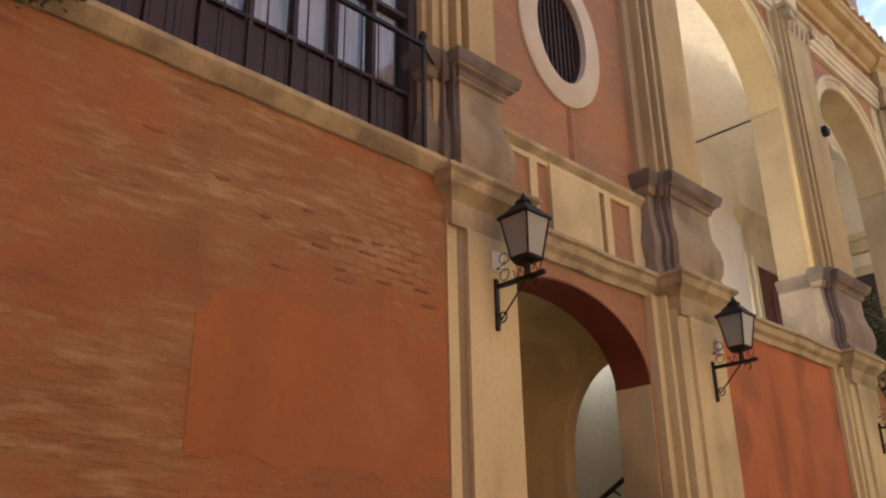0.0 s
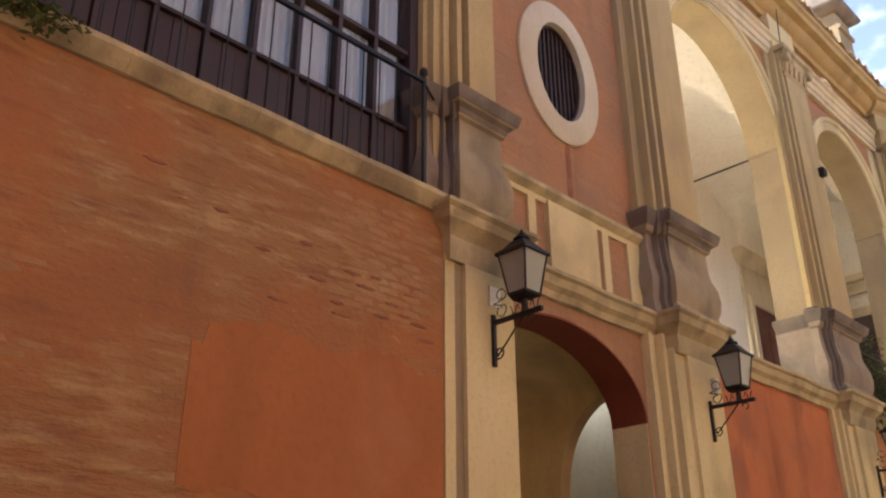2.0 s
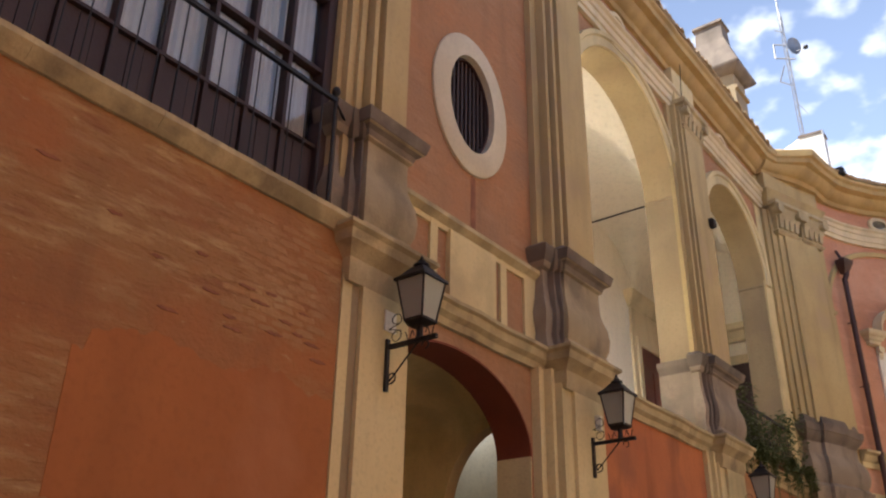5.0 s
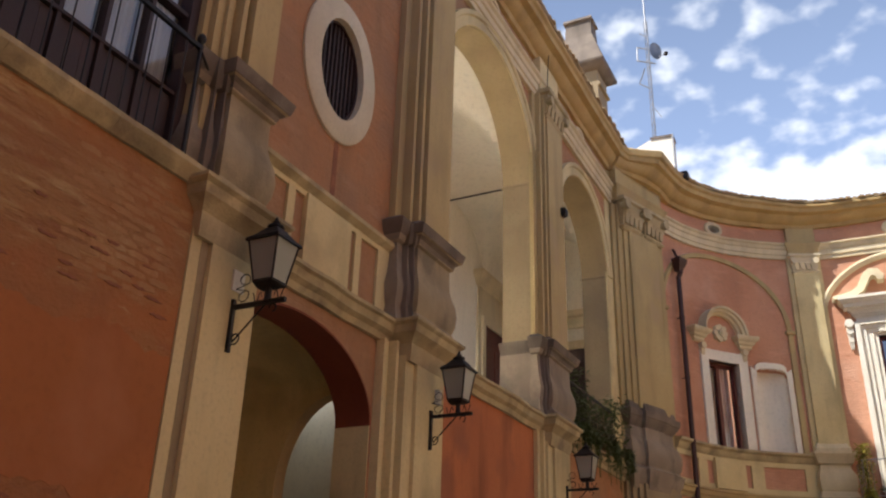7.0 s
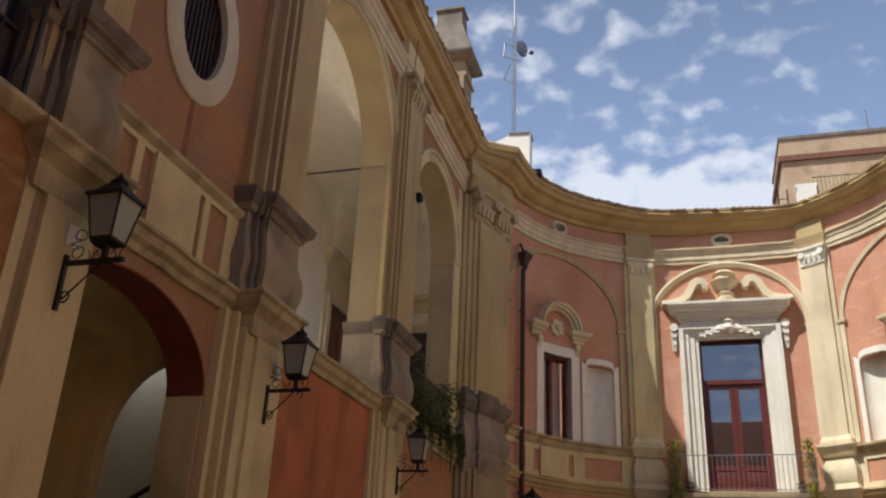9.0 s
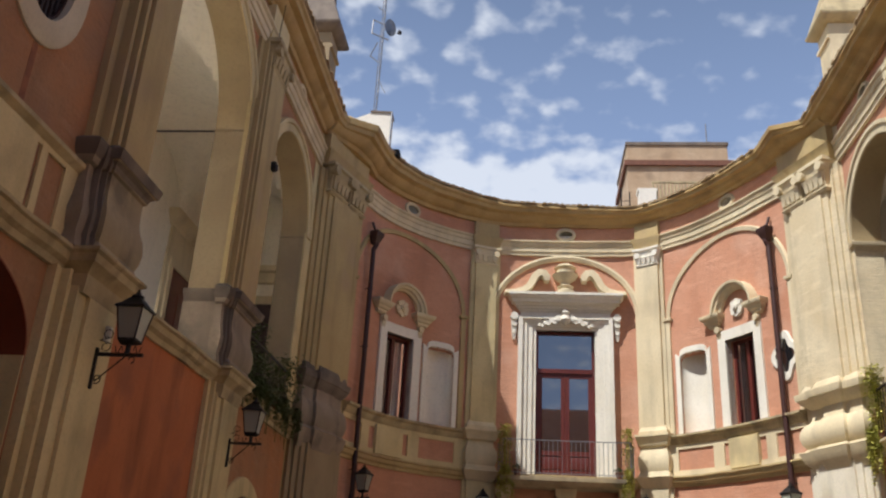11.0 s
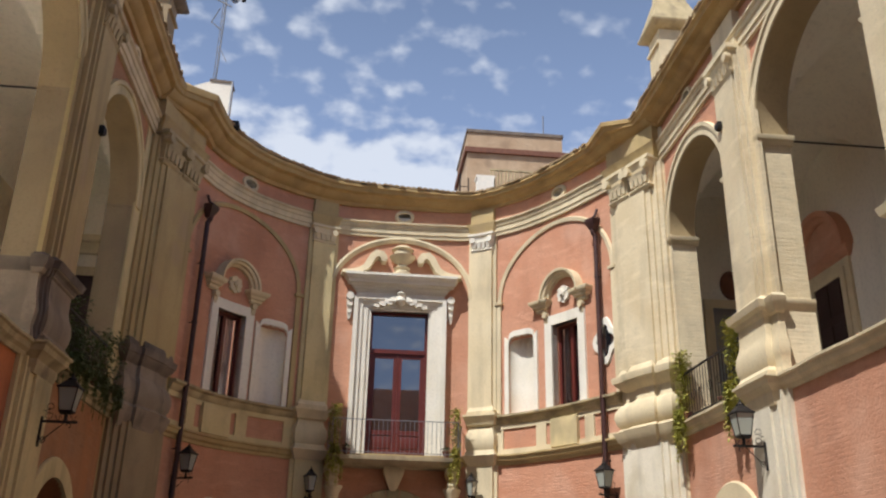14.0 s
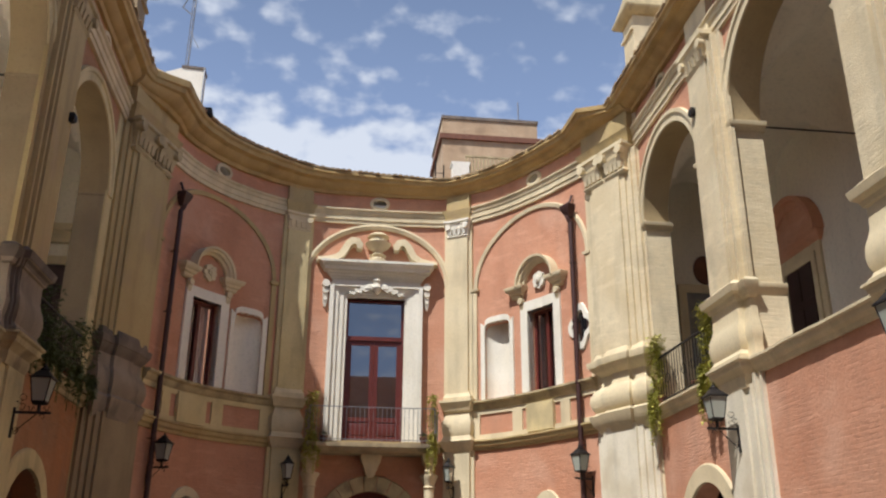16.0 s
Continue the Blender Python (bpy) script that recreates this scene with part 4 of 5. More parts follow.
    high = (CO1 - CO0) * (1.0 if nm == "left" else 0.66)
    s = Shape(flat_map)
    s.rings([[(a[0] + (b[0] - a[0]) * k, a[1] + (b[1] - a[1]) * k, CO0 + q * high) for a, b in zip(low_plan, top_plan)]
             for q, k in ((0.0, 0.1), (0.16, 0.18), (0.2, 0.34), (0.4, 0.55), (0.55, 0.62), (0.6, 0.82), (0.78, 0.86), (0.84, 0.98), (1.03, 1.0), (1.13, 1.0), (1.22, 0.7))])
    part("cornice_block", s, GOLD, pier, "ochre cornice breaking forward over the pier")

# roof over the end, and plain walls behind
s = Shape(map_eave_end)
s.sweep(S0, S1, [(0.57, CO1 + 0.02), (0.57, CO1 + 0.07), (-3.6, CO1 + 0.8), (-3.6, CO1 + 0.65)], 50)
structure("roof_end", s, TILE, "weathered clay tile roof edge over the concave end", "roof")
s = Shape(flat_map)
s.box(-12, 13.7, 27.0, 27.3, 0, 13.2).box(-12, -5.2, 19.5, 19.8, 0, 12.6).box(7.2, 13.7, 19.5, 19.8, 0, 12.6)
s.box(-12, 13.7, -9.3, -9.0, 0, 13.85)
structure("wall_closing", s, BRICKP, "plain plastered walls that close the court", "wall")
s = Shape(m).sweep(S0 + 0.1, S1 - 0.1, [(-0.2, 12.3), (-0.2, 12.5), (-3.0, 12.5), (-3.0, 12.3)], 30)
structure("room_ceiling", s, LIME, "plain ceiling over the rooms behind the end", "ceiling")
s = Shape(m).sweep(S0 + 0.1, S1 - 0.1, [(-0.3, 4.55), (-0.3, 4.7), (-3.0, 4.7), (-3.0, 4.55)], 30)
structure("room_floor", s, PAVE, "floor of the rooms behind the end", "floor")

# ---- glazed gallery near the camera ----
for k in range(8):
    a = -2.95 + 0.95 * k
    s = Shape(map_left).sweep(a, min(a + 0.948, 4.675), SILL, 24, 0.007)
    part("sill_stone", s, LEDGE, sill)
gal = thing("gallery_glazing", "dark brown wooden glazed gallery front with board panels below", "window")
GU = [4.53 - 0.41 * k for k in range(19)]
for a in GU:
    part("mullion", Shape(map_left).box(a - 0.02, a + 0.02, -0.09, 0.015, 5.05, 9.6), WOOD, gal)
for z, h in ((5.08, 0.05), (5.81, 0.016), (6.64, 0.02), (7.5, 0.02), (8.4, 0.02)):
    part("rail", Shape(map_left).box(GU[-1], 4.56, -0.08, 0.022, z - h, z + h), WOOD, gal)
for a, b in zip(GU[1:], GU):
    for k in range(3):
        e = a + 0.03 + (b - a - 0.06) * k / 3
        part("board", Shape(map_left).box(e + 0.003, e + (b - a - 0.06) / 3 - 0.003, -0.05, -0.012 + 0.004 * (k % 2), 5.1, 5.78), WOOD, gal)
    pane = part("pane", Shape(map_left).box(a + 0.02, b - 0.02, -0.046, -0.042, 5.8, 9.6), GLASS, gal)
    pane.visible_shadow = False
part("end_stile", Shape(map_left).box(4.5, 4.63, -0.1, 0.05, 5.05, 9.6), WOOD, gal)
for a, b in zip(GU[1:], GU):
    n = 14
    w0 = random.uniform(0.012, 0.035)
    pts = [(a + w0 + (b - a - 2 * w0) * k / n, -0.17 + 0.018 * math.sin(k * 2.1 + a * 7), 0) for k in range(n + 1)]
    s = Shape(map_left)
    s.rings([[(u, d, 5.4), (u, d + 0.006, 5.4), (u, d + 0.006, 9.55), (u, d, 9.55)] for u, d, _ in pts])
    c = part("curtain", s, CLOTH)
    tagged(c, "white pleated curtain behind the gallery glass", "curtain", "gallery curtains")
s = Shape(map_left).box(-9, 4.62, -2.2, -2.1, 5.0, 9.7).box(-9, 4.62, -2.2, -0.2, 4.84, 4.96).box(4.56, 4.62, -2.2, -0.6, 5, 9.7)
structure("gallery_room_wall", s, LIME, "plain wall of the room behind the gallery", "wall")
part("gallery_pier", Shape(map_left).box(4.6, 4.9, -0.3, 0.12, 5.0, FR0), OCHRE, left_wall)
part("gallery_pier", Shape(map_left).box(4.66, 4.9, -0.3, 0.2, 5.0, FR0), OCHRE, left_wall)
rail = thing("gallery_railing", "black wrought-iron railing with a knob at its end", "railing")
part("top_rail", Shape(map_left).box(-3.0, 4.36, GX + 0.08, GX + 0.115, 6.045, 6.085), METAL, rail)
for k in range(41):
    u = 4.2 - 0.175 * k
    part("baluster", Shape(map_left).rod((u, GX + 0.097, 5.04), (u, GX + 0.097, 6.05), 0.0065, 6), METAL, rail)
part("end_post", Shape(map_left).rod((4.35, GX + 0.097, 5.04), (4.35, GX + 0.097, 6.12), 0.016, 8), METAL, rail)
part("knob", Shape(map_left).lathe(4.35, GX + 0.097, [(0.01, 6.1), (0.035, 6.13), (0.04, 6.16), (0.03, 6.19), (0.008, 6.21)]), METAL, rail)
part("wall_stay", Shape(map_left).rod((4.35, GX + 0.097, 6.06), (4.72, 0.2, 6.06), 0.012, 6), METAL, rail)

# ---- eroded bricks on the base wall ----
rb = random.Random(5)
BAREBRICK = material("bare_brick", (0.42, 0.228, 0.10), (0.36, 0.165, 0.066), 0.9, 5, 30, 0.6, stain=(0.46, 0.31, 0.165), vary=0.6)
brick_meshes = []
for k in range(7):
    edge = [(x * rb.uniform(0.88, 1.0), z * rb.uniform(0.6, 1.0)) for x, z in
            ((-0.117, -0.02), (-0.09, -0.03), (-0.03, -0.031), (0.04, -0.031), (0.1, -0.03), (0.117, -0.015), (0.115, 0.022), (0.06, 0.031), (-0.02, 0.031), (-0.1, 0.03))]
    bs = Shape(flat_map).rings([[(x * q, y, z * q) for x, z in edge] for y, q in ((-0.02, 1.0), (0.0, 1.0), (0.0028, 0.88))])
    brick_meshes.append(mesh_of(bs, "brick", BAREBRICK, 0))
for row in range(44):
    z = 2.2 + row * 0.066
    for k in range(26):
        u = -0.2 + k * 0.238 + (0.119 if row % 2 else 0)
        n1 = noise.noise(Vector((u * 0.45, z * 1.3, 3.7))) + 0.35 * noise.noise(Vector((u * 1.7, z * 5, 1.2)))
        near = math.exp(-((u - 3.7) / 1.1) ** 2 - ((z - 3.9) / 0.25) ** 2)
        if u < 4.5 and z < 4.75 and n1 + 0.6 * near > 0.4:
            b = new("brick", rb.choice(brick_meshes))
            b.parent = bay_wall
            b.matrix_world = Matrix.Translation((LX + GX + rb.uniform(-0.002, 0.001), u, z)) @ pose(0, 0, 0, 0, rb.uniform(-1.5, 1.5), -90) @ Matrix.Diagonal((rb.uniform(0.86, 1.0), 1, rb.uniform(0.82, 1), 1))
# a smooth coat of newer plaster with a ragged edge
coat = Shape(map_left)
cu = steps(2.5, 4.67, 60)
coat.strips(cu, lambda u: [(2.42 + 0.16 * noise.noise(Vector((u * 2.3, 1, 0))) + 0.05 * noise.noise(Vector((u * 9, 4, 0))), 3.5 + 0.1 * noise.noise(Vector((u * 2.1, 7, 0))) + 0.05 * noise.noise(Vector((u * 11, 2, 0))) - (0.15 if u < 2.6 else 0))], GX - 0.02, GX + 0.004)
part("plaster_patch", coat, PATCH, bay_wall, "smooth orange repair plaster")
hole = Shape(map_left)
for u, z in ((4.12, 3.95), (4.25, 3.89), (3.6, 3.83), (3.72, 4.1), (3.5, 2.31), (3.86, 4.02), (3.3, 4.2), (2.1, 4.4), (3.64, 3.75), (4.02, 3.83), (4.4, 3.85), (3.95, 4.12), (3.42, 3.96), (4.3, 4.07), (2.95, 4.05), (3.1, 3.72), (4.48, 3.74), (2.6, 4.22)):
    w0 = 0.05 + 0.05 * ((u * 37) % 1)
    ragged = lambda q: [(z - 0.012 * (1 - abs((q - u) / w0) ** 3) - 0.01 * noise.noise(Vector((q * 31, z * 7, 1))), z + 0.012 * (1 - abs((q - u) / w0) ** 3) + 0.012 * noise.noise(Vector((q * 27, z * 5, 5))))]
    hole.strips(steps(u - w0, u + w0, 12), ragged, GX - 0.02, GX + 0.0078)
part("brick_pit", hole, STAIN, bay_wall, "raised dark slivers with the shade of pits where bricks have worn away")


# ---- lanterns ----
def lantern(m, u, d, z, lit=""):
    t = thing("wall_lantern", "black iron wall lantern with frosted panes on a scrolled bracket" + lit, "lantern", "wall lanterns")
    a = d + 0.36
    part("wall_bar", Shape(m).box(u - 0.018, u + 0.018, d, d + 0.03, z - 0.38, z + 0.07), METAL, t)
    part("arm", Shape(m).box(u - 0.017, u + 0.017, d + 0.02, d + 0.54, z - 0.018, z + 0.018), METAL, t)
    curl = [(u, d + 0.03 + 0.045 * math.cos(q) * (1 - q / 9) + 0.04, z - 0.27 + 0.045 * math.sin(q) * (1 - q / 9)) for q in np.linspace(-2.0, 4.0, 10)]
    part("scroll", Shape(m).tube(curl, 0.007, 5), METAL, t)
    part("brace", Shape(m).rod((u, d + 0.05, z - 0.3), (u, a - 0.02, z - 0.02), 0.008, 5), METAL, t)
    curl = [(u, a + 0.06 + 0.035 * math.cos(q), z - 0.055 + 0.035 * math.sin(q)) for q in np.linspace(-1.5, 3.2, 9)]
    part("scroll", Shape(m).tube(curl, 0.006, 5), METAL, t)
    for sg in (-1, 1):
        curl = [(u, a + sg * (0.06 + 0.06 * q), z + 0.05 + 0.05 * math.sin(q * 5)) for q in np.linspace(0, 1.6, 9)]
        part("scroll", Shape(m).tube(curl, 0.005, 5), METAL, t)
    for sg in (-1, 1):
        curl = [(u, d + 0.1 + 0.05 * math.cos(q) * (1.2 - q / 9), z + 0.16 + sg * 0.07 + 0.05 * sg * math.sin(q) * (1.2 - q / 9)) for q in np.linspace(-0.6, 5.2, 13)]
        part("scroll", Shape(m).tube([(u, d + 0.02, z + 0.16)] + curl, 0.0045, 5), METAL, t)
    part("stem", Shape(m).lathe(u, a, [(0.04, z + 0.01), (0.03, z + 0.04), (0.028, z + 0.13), (0.05, z + 0.16)], 8), METAL, t)
    z0, z1, r0, r1 = z + 0.15, z + 0.52, 0.09, 0.145
    s = Shape(m)
    s.loft(u - r0, u + r0, a + r0, [(z0 - 0.03, -0.04), (z0, 0.012), (z0 + 0.02, 0.012)], a - r0)
    part("base_plate", s, METAL, t)
    c0 = [(u + i * r0, a + j * r0, z0) for i, j in ((-1, -1), (1, -1), (1, 1), (-1, 1))]
    c1 = [(u + i * r1, a + j * r1, z1) for i, j in ((-1, -1), (1, -1), (1, 1), (-1, 1))]
    for k in range(4):
        part("corner_bar", Shape(m).rod(c0[k], c1[k], 0.01, 5), METAL, t)
        q = (k + 1) % 4
        mid = np.mean([c0[k], c0[q], c1[k], c1[q]], axis=0)
        pin = [tuple(np.array(p) * 0.985 + mid * 0.015) for p in (c0[k], c0[q], c1[q], c1[k])]
        ax = np.array([u, a, mid[2]])
        inn = [tuple(np.array(p) + (ax - mid) * 0.02) for p in pin]
        g = part("pane", Shape(m).hexa(pin, inn), FROST, t)
        g.visible_shadow = False
    part("roof", Shape(m).rings([[(u + i * r, a + j * r, zz) for i, j in ((-1, -1), (1, -1), (1, 1), (-1, 1))] for r, zz in ((r1 + 0.022, z1 - 0.012), (r1 + 0.02, z1 + 0.012), (r1 - 0.025, z1 + 0.05), (0.07, z1 + 0.115), (0.058, z1 + 0.125))]), METAL, t)
    part("crown", Shape(m).lathe(u, a, [(0.05, z1 + 0.12), (0.075, z1 + 0.14), (0.07, z1 + 0.155), (0.04, z1 + 0.165), (0.03, z1 + 0.18), (0.035, z1 + 0.19), (0.012, z1 + 0.205), (0.018, z1 + 0.215), (0.004, z1 + 0.24)], 8), METAL, t)


lantern(map_left, 5.2, 0.36, 4.05)
lantern(map_left, 8.85, 0.30, 3.97)
lantern(map_left, 13.85, 0.2, 3.9)
lantern(map_right, 13.62, 0.2, 3.9)
lantern(map_right, 8.55, 0.30, 3.97)
lantern(map_end, -6.33, 0.02, 3.85)
lantern(map_end, -2.3, 0.13, 3.75)
lantern(map_end, 2.25, 0.13, 3.75)
lantern(map_end, 6.75, 0.02, 3.7)
# an empty pale fixing plate beside the bracket
plate = part("fixing_plate", Shape(map_left).box(5.16, 5.3, 0.36, 0.375, 4.2, 4.38).lathe(9.0, 0.31, [(0.05, 4.15), (0.05, 4.32)]), WHITE, left_wall)

# ---- oval windows with grilles ----
for m, side in ((map_left, "left"), (map_right, "right")):
    t = thing("oval_window", "oval window with a dark wooden lattice and glass", "window", "oval windows")
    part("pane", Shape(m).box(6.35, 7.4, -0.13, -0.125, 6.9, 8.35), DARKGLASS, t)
    part("window_frame", Shape(m).arc(6.88, 7.63, 0.46, 0.68, [(0.0, -0.12), (-0.05, -0.12), (-0.05, -0.03), (0.0, -0.03)], 0, 360, 36), WOOD, t)
    for k in range(-5, 6):
        h = 0.66 * math.sqrt(1 - (k * 0.08 / 0.46) ** 2)
        part("bar", Shape(m).box(6.88 + k * 0.08 - 0.016, 6.88 + k * 0.08 + 0.016, -0.09, -0.055, 7.63 - h, 7.63 + h), GRILLE, t)
    for k in range(-3, 4):
        h = 0.45 * math.sqrt(1 - (k * 0.19 / 0.68) ** 2)
        part("bar", Shape(m).box(6.88 - h, 6.88 + h, -0.105, -0.08, 7.63 + k * 0.19 - 0.014, 7.63 + k * 0.19 + 0.014), GRILLE, t)

# ---- passage: handrail ----
t = thing("handrail", "dark wooden handrail rising along the passage stair", "handrail")
part("rail", Shape(map_left).rod((8.42, -1.3, 2.5), (8.42, -0.45, 2.98), 0.03, 8), WOOD, t)
for k in range(3):
    part("bracket", Shape(map_left).rod((8.42, -1.2 + 0.32 * k, 2.55 + 0.18 * k), (8.56, -1.2 + 0.32 * k, 2.5 + 0.18 * k), 0.012, 5), METAL, t)

m = map_end
# ---- tall door on the balcony ----
t = thing("balcony_door", "red-brown glazed double door with a transom light", "door")
part("frame", Shape(m).box(-0.8, -0.73, -0.25, -0.12, DOORZ0, DOORZ1).box(0.73, 0.8, -0.25, -0.12, DOORZ0, DOORZ1).box(-0.73, 0.73, -0.25, -0.12, DOORZ1 - 0.07, DOORZ1), REDWOOD, t)
part("transom", Shape(m).box(-0.73, 0.73, -0.25, -0.1, 7.72, 7.84), REDWOOD, t)
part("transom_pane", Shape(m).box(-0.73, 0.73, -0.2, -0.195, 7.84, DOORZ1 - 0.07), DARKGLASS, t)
for a, b in ((-0.73, -0.004), (0.004, 0.73)):
    leaf = part("leaf", Shape(m).box(a, a + 0.11, -0.22, -0.14, DOORZ0, 7.71).box(b - 0.11, b, -0.22, -0.14, DOORZ0, 7.71).box(a + 0.11, b - 0.11, -0.22, -0.14, DOORZ0, 5.12).box(a + 0.11, b - 0.11, -0.22, -0.14, 5.5, 5.62).box(a + 0.11, b - 0.11, -0.22, -0.14, 7.6, 7.71), REDWOOD, t)
    part("panel", Shape(m).loft(a + 0.13, b - 0.13, -0.165, [(5.14, 0.0), (5.17, 0.01), (5.45, 0.01), (5.48, 0.0)], -0.21), REDWOOD, leaf)
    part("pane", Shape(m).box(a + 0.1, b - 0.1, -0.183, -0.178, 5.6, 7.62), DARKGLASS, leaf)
t = thing("door_surround", "white carved stone door surround with a broken scrolled pediment", "door surround", kind="structure")
s = Shape(m)
for e0, e1, d in ((0.8, 0.93, 0.05), (0.9, 1.07, 0.09), (1.05, 1.2, 0.13), (1.18, 1.3, 0.19)):
    q = e1 - 0.8
    s.box(-e1, -e0, -0.2 if e0 == 0.8 else 0, d, STR1, DOORZ1 + q * 0.75).box(e0, e1, -0.2 if e0 == 0.8 else 0, d, STR1, DOORZ1 + q * 0.75)
    s.box(-e0 - 0.001, e0 + 0.001, -0.2 if e0 == 0.8 else 0, d, DOORZ1 + (e0 - 0.8) * 0.75, DOORZ1 + q * 0.75)
part("architrave", s, WHITE, t)
s = Shape(m)
for k in range(7):
    q = radians(-70 + k * 23)
    s.loft(0.24 * math.sin(q) - 0.06, 0.24 * math.sin(q) + 0.06, 0.2, [(9.05 + 0.1 * math.cos(q), 0.0), (9.1 + 0.1 * math.cos(q), 0.04), (9.17 + 0.13 * math.cos(q), 0.03), (9.2 + 0.14 * math.cos(q), 0.0)], 0.04)
s.lathe(0, 0.2, [(0.02, 8.98), (0.1, 9.05), (0.15, 9.16), (0.1, 9.28), (0.14, 9.36), (0.03, 9.46)], 12)
for sg in (-1, 1):
    for k in range(6):
        c = sg * (0.3 + 0.085 * k)
        s.rod((c, 0.06, 9.12 - 0.03 * k + 0.05 * (k % 2)), (c, 0.22 - 0.012 * k, 9.12 - 0.03 * k + 0.05 * (k % 2)), 0.085 - 0.008 * k, 9)
part("cartouche", s, WHITE, t)
s = Shape(m)
s.loft(-1.34, 1.34, 0.17, [(9.3, -0.1), (9.42, -0.1), (9.43, -0.06), (9.47, -0.06), (9.48, -0.02), (9.55, 0.0), (9.56, 0.05), (9.62, 0.06), (9.63, 0.16), (9.72, 0.17), (9.73, 0.21), (9.78, 0.24), (9.81, 0.27), (9.88, 0.27)], -0.01)
part("entablature", s, WHITE, t)
for sg in (-1, 1):
    s = Shape(m)
    c = sg * 1.42
    for zz, r, dd in ((9.25, 0.11, 0.2), (9.05, 0.085, 0.16), (8.82, 0.055, 0.12)):
        s.rod((c, 0.0, zz), (c, dd, zz), r, 14)
    s.loft(c - 0.06, c + 0.06, 0.1, [(8.6, -0.03), (8.75, 0.0), (9.3, 0.03)])
    part("console", s, WHITE, t)
    pts = [(1.72, 9.92), (1.45, 9.93), (1.2, 9.98), (1.02, 10.1), (0.93, 10.26), (0.85, 10.42), (0.73, 10.52), (0.6, 10.5), (0.52, 10.4), (0.53, 10.28)]
    th = [0.05, 0.07, 0.09, 0.10, 0.10, 0.10, 0.11, 0.11, 0.10, 0.07]
    loops = []
    for k, (u, z) in enumerate(pts):
        a, b = pts[max(k - 1, 0)], pts[min(k + 1, len(pts) - 1)]
        tx, tz = b[0] - a[0], b[1] - a[1]
        ln = math.hypot(tx, tz)
        nx, nz = -tz / ln * th[k], tx / ln * th[k]
        loops.append([(sg * (u + nx), 0.0, z + nz), (sg * (u + nx), 0.34, z + nz), (sg * (u - nx), 0.3, z - nz), (sg * (u - nx), 0.0, z - nz)])
    part("pediment_scroll", Shape(m).rings(loops), CREAM, t)
part("urn", Shape(m).lathe(0.0, 0.12, [(0.27, 9.87), (0.27, 10.0), (0.18, 10.06), (0.24, 10.14), (0.13, 10.22), (0.15, 10.28), (0.32, 10.4), (0.37, 10.5), (0.27, 10.55), (0.25, 10.64), (0.32, 10.7), (0.2, 10.8), (0.03, 10.86)], 16), CREAM, t, "carved stone urn")

# ---- balcony ----
t = thing("balcony", "stone balcony slab on carved brackets with a thin iron railing", "balcony")
s = Shape(m)
s.loft(-1.8, 1.8, 0.9, [(4.58, -0.12), (4.62, -0.06), (4.65, -0.02), (4.7, 0.04), (4.76, 0.05), (4.8, 0.05)], 0.0, 6)
part("slab", s, PEDESTAL, t)
part("keystone_bracket", Shape(m).loft(-0.14, 0.14, 0.3, [(4.02, -0.07), (4.1, -0.02), (4.3, 0.06), (4.44, 0.12), (4.52, 0.13), (4.6, 0.13)]), CREAM, t)
for e in (-1.62, 1.55):
    part("bracket", Shape(m).loft(e - 0.16, e + 0.16, 0.7, [(4.05, -0.04), (4.15, 0.0), (4.3, -0.04), (4.42, 0.04), (4.6, 0.06)]), CREAM, t)
rl = part("railing", Shape(m).sweep(-1.78, 1.78, [(0.86, 5.7), (0.885, 5.7), (0.885, 5.72), (0.86, 5.72)], 6).sweep(-1.78, 1.78, [(0.865, 4.88), (0.88, 4.88), (0.88, 4.9), (0.865, 4.9)], 6), STEEL, t)
for k in range(31):
    u = -1.76 + 3.52 * k / 30
    part("baluster", Shape(m).rod((u, 0.872, 4.78), (u, 0.872, 5.71), 0.007, 5), STEEL, rl)
for e in (-1.78, 1.78):
    part("side_rail", Shape(m).rod((e, 0.02, 5.71), (e, 0.87, 5.71), 0.011, 6), STEEL, rl)
    for k in range(6):
        part("baluster", Shape(m).rod((e, 0.1 + 0.13 * k, 4.78), (e, 0.1 + 0.13 * k, 5.71), 0.007, 5), STEEL, rl)

# ---- portal below the balcony ----
t = thing("portal", "stone portal with wedge-shaped arch stones and flanking columns", "portal", kind="structure")
for k in range(11):
    a0, a1 = 180 * k / 11 + 0.5, 180 * (k + 1) / 11 - 0.5
    part("voussoir", Shape(m).arc(0, 2.7, 1.0, 1.0, [(-0.02, -0.1), (-0.02, 0.12), (0.02, 0.14), (0.36, 0.14), (0.38, 0.1), (0.38, -0.01)], a0, a1, 4), LEDGE, t)
for e in (-1.6, 1.55):
    part("column", Shape(m).lathe(e, 0.42, [(0.24, 0), (0.24, 0.3), (0.19, 0.36), (0.185, 2.0), (0.16, 3.72), (0.2, 3.76), (0.17, 3.8), (0.22, 3.95), (0.27, 4.03), (0.27, 4.08)], 18), CREAM, t)
for e in (-1.19, 1.19):
    part("jamb", Shape(m).box(e - 0.19, e + 0.19, -0.1, 0.14, -0.1, 2.7), STONE, t)
leafd = part("portal_door", Shape(m).box(-1.05, 1.05, -0.3, -0.24, 0, 3.75), REDWOOD, t)


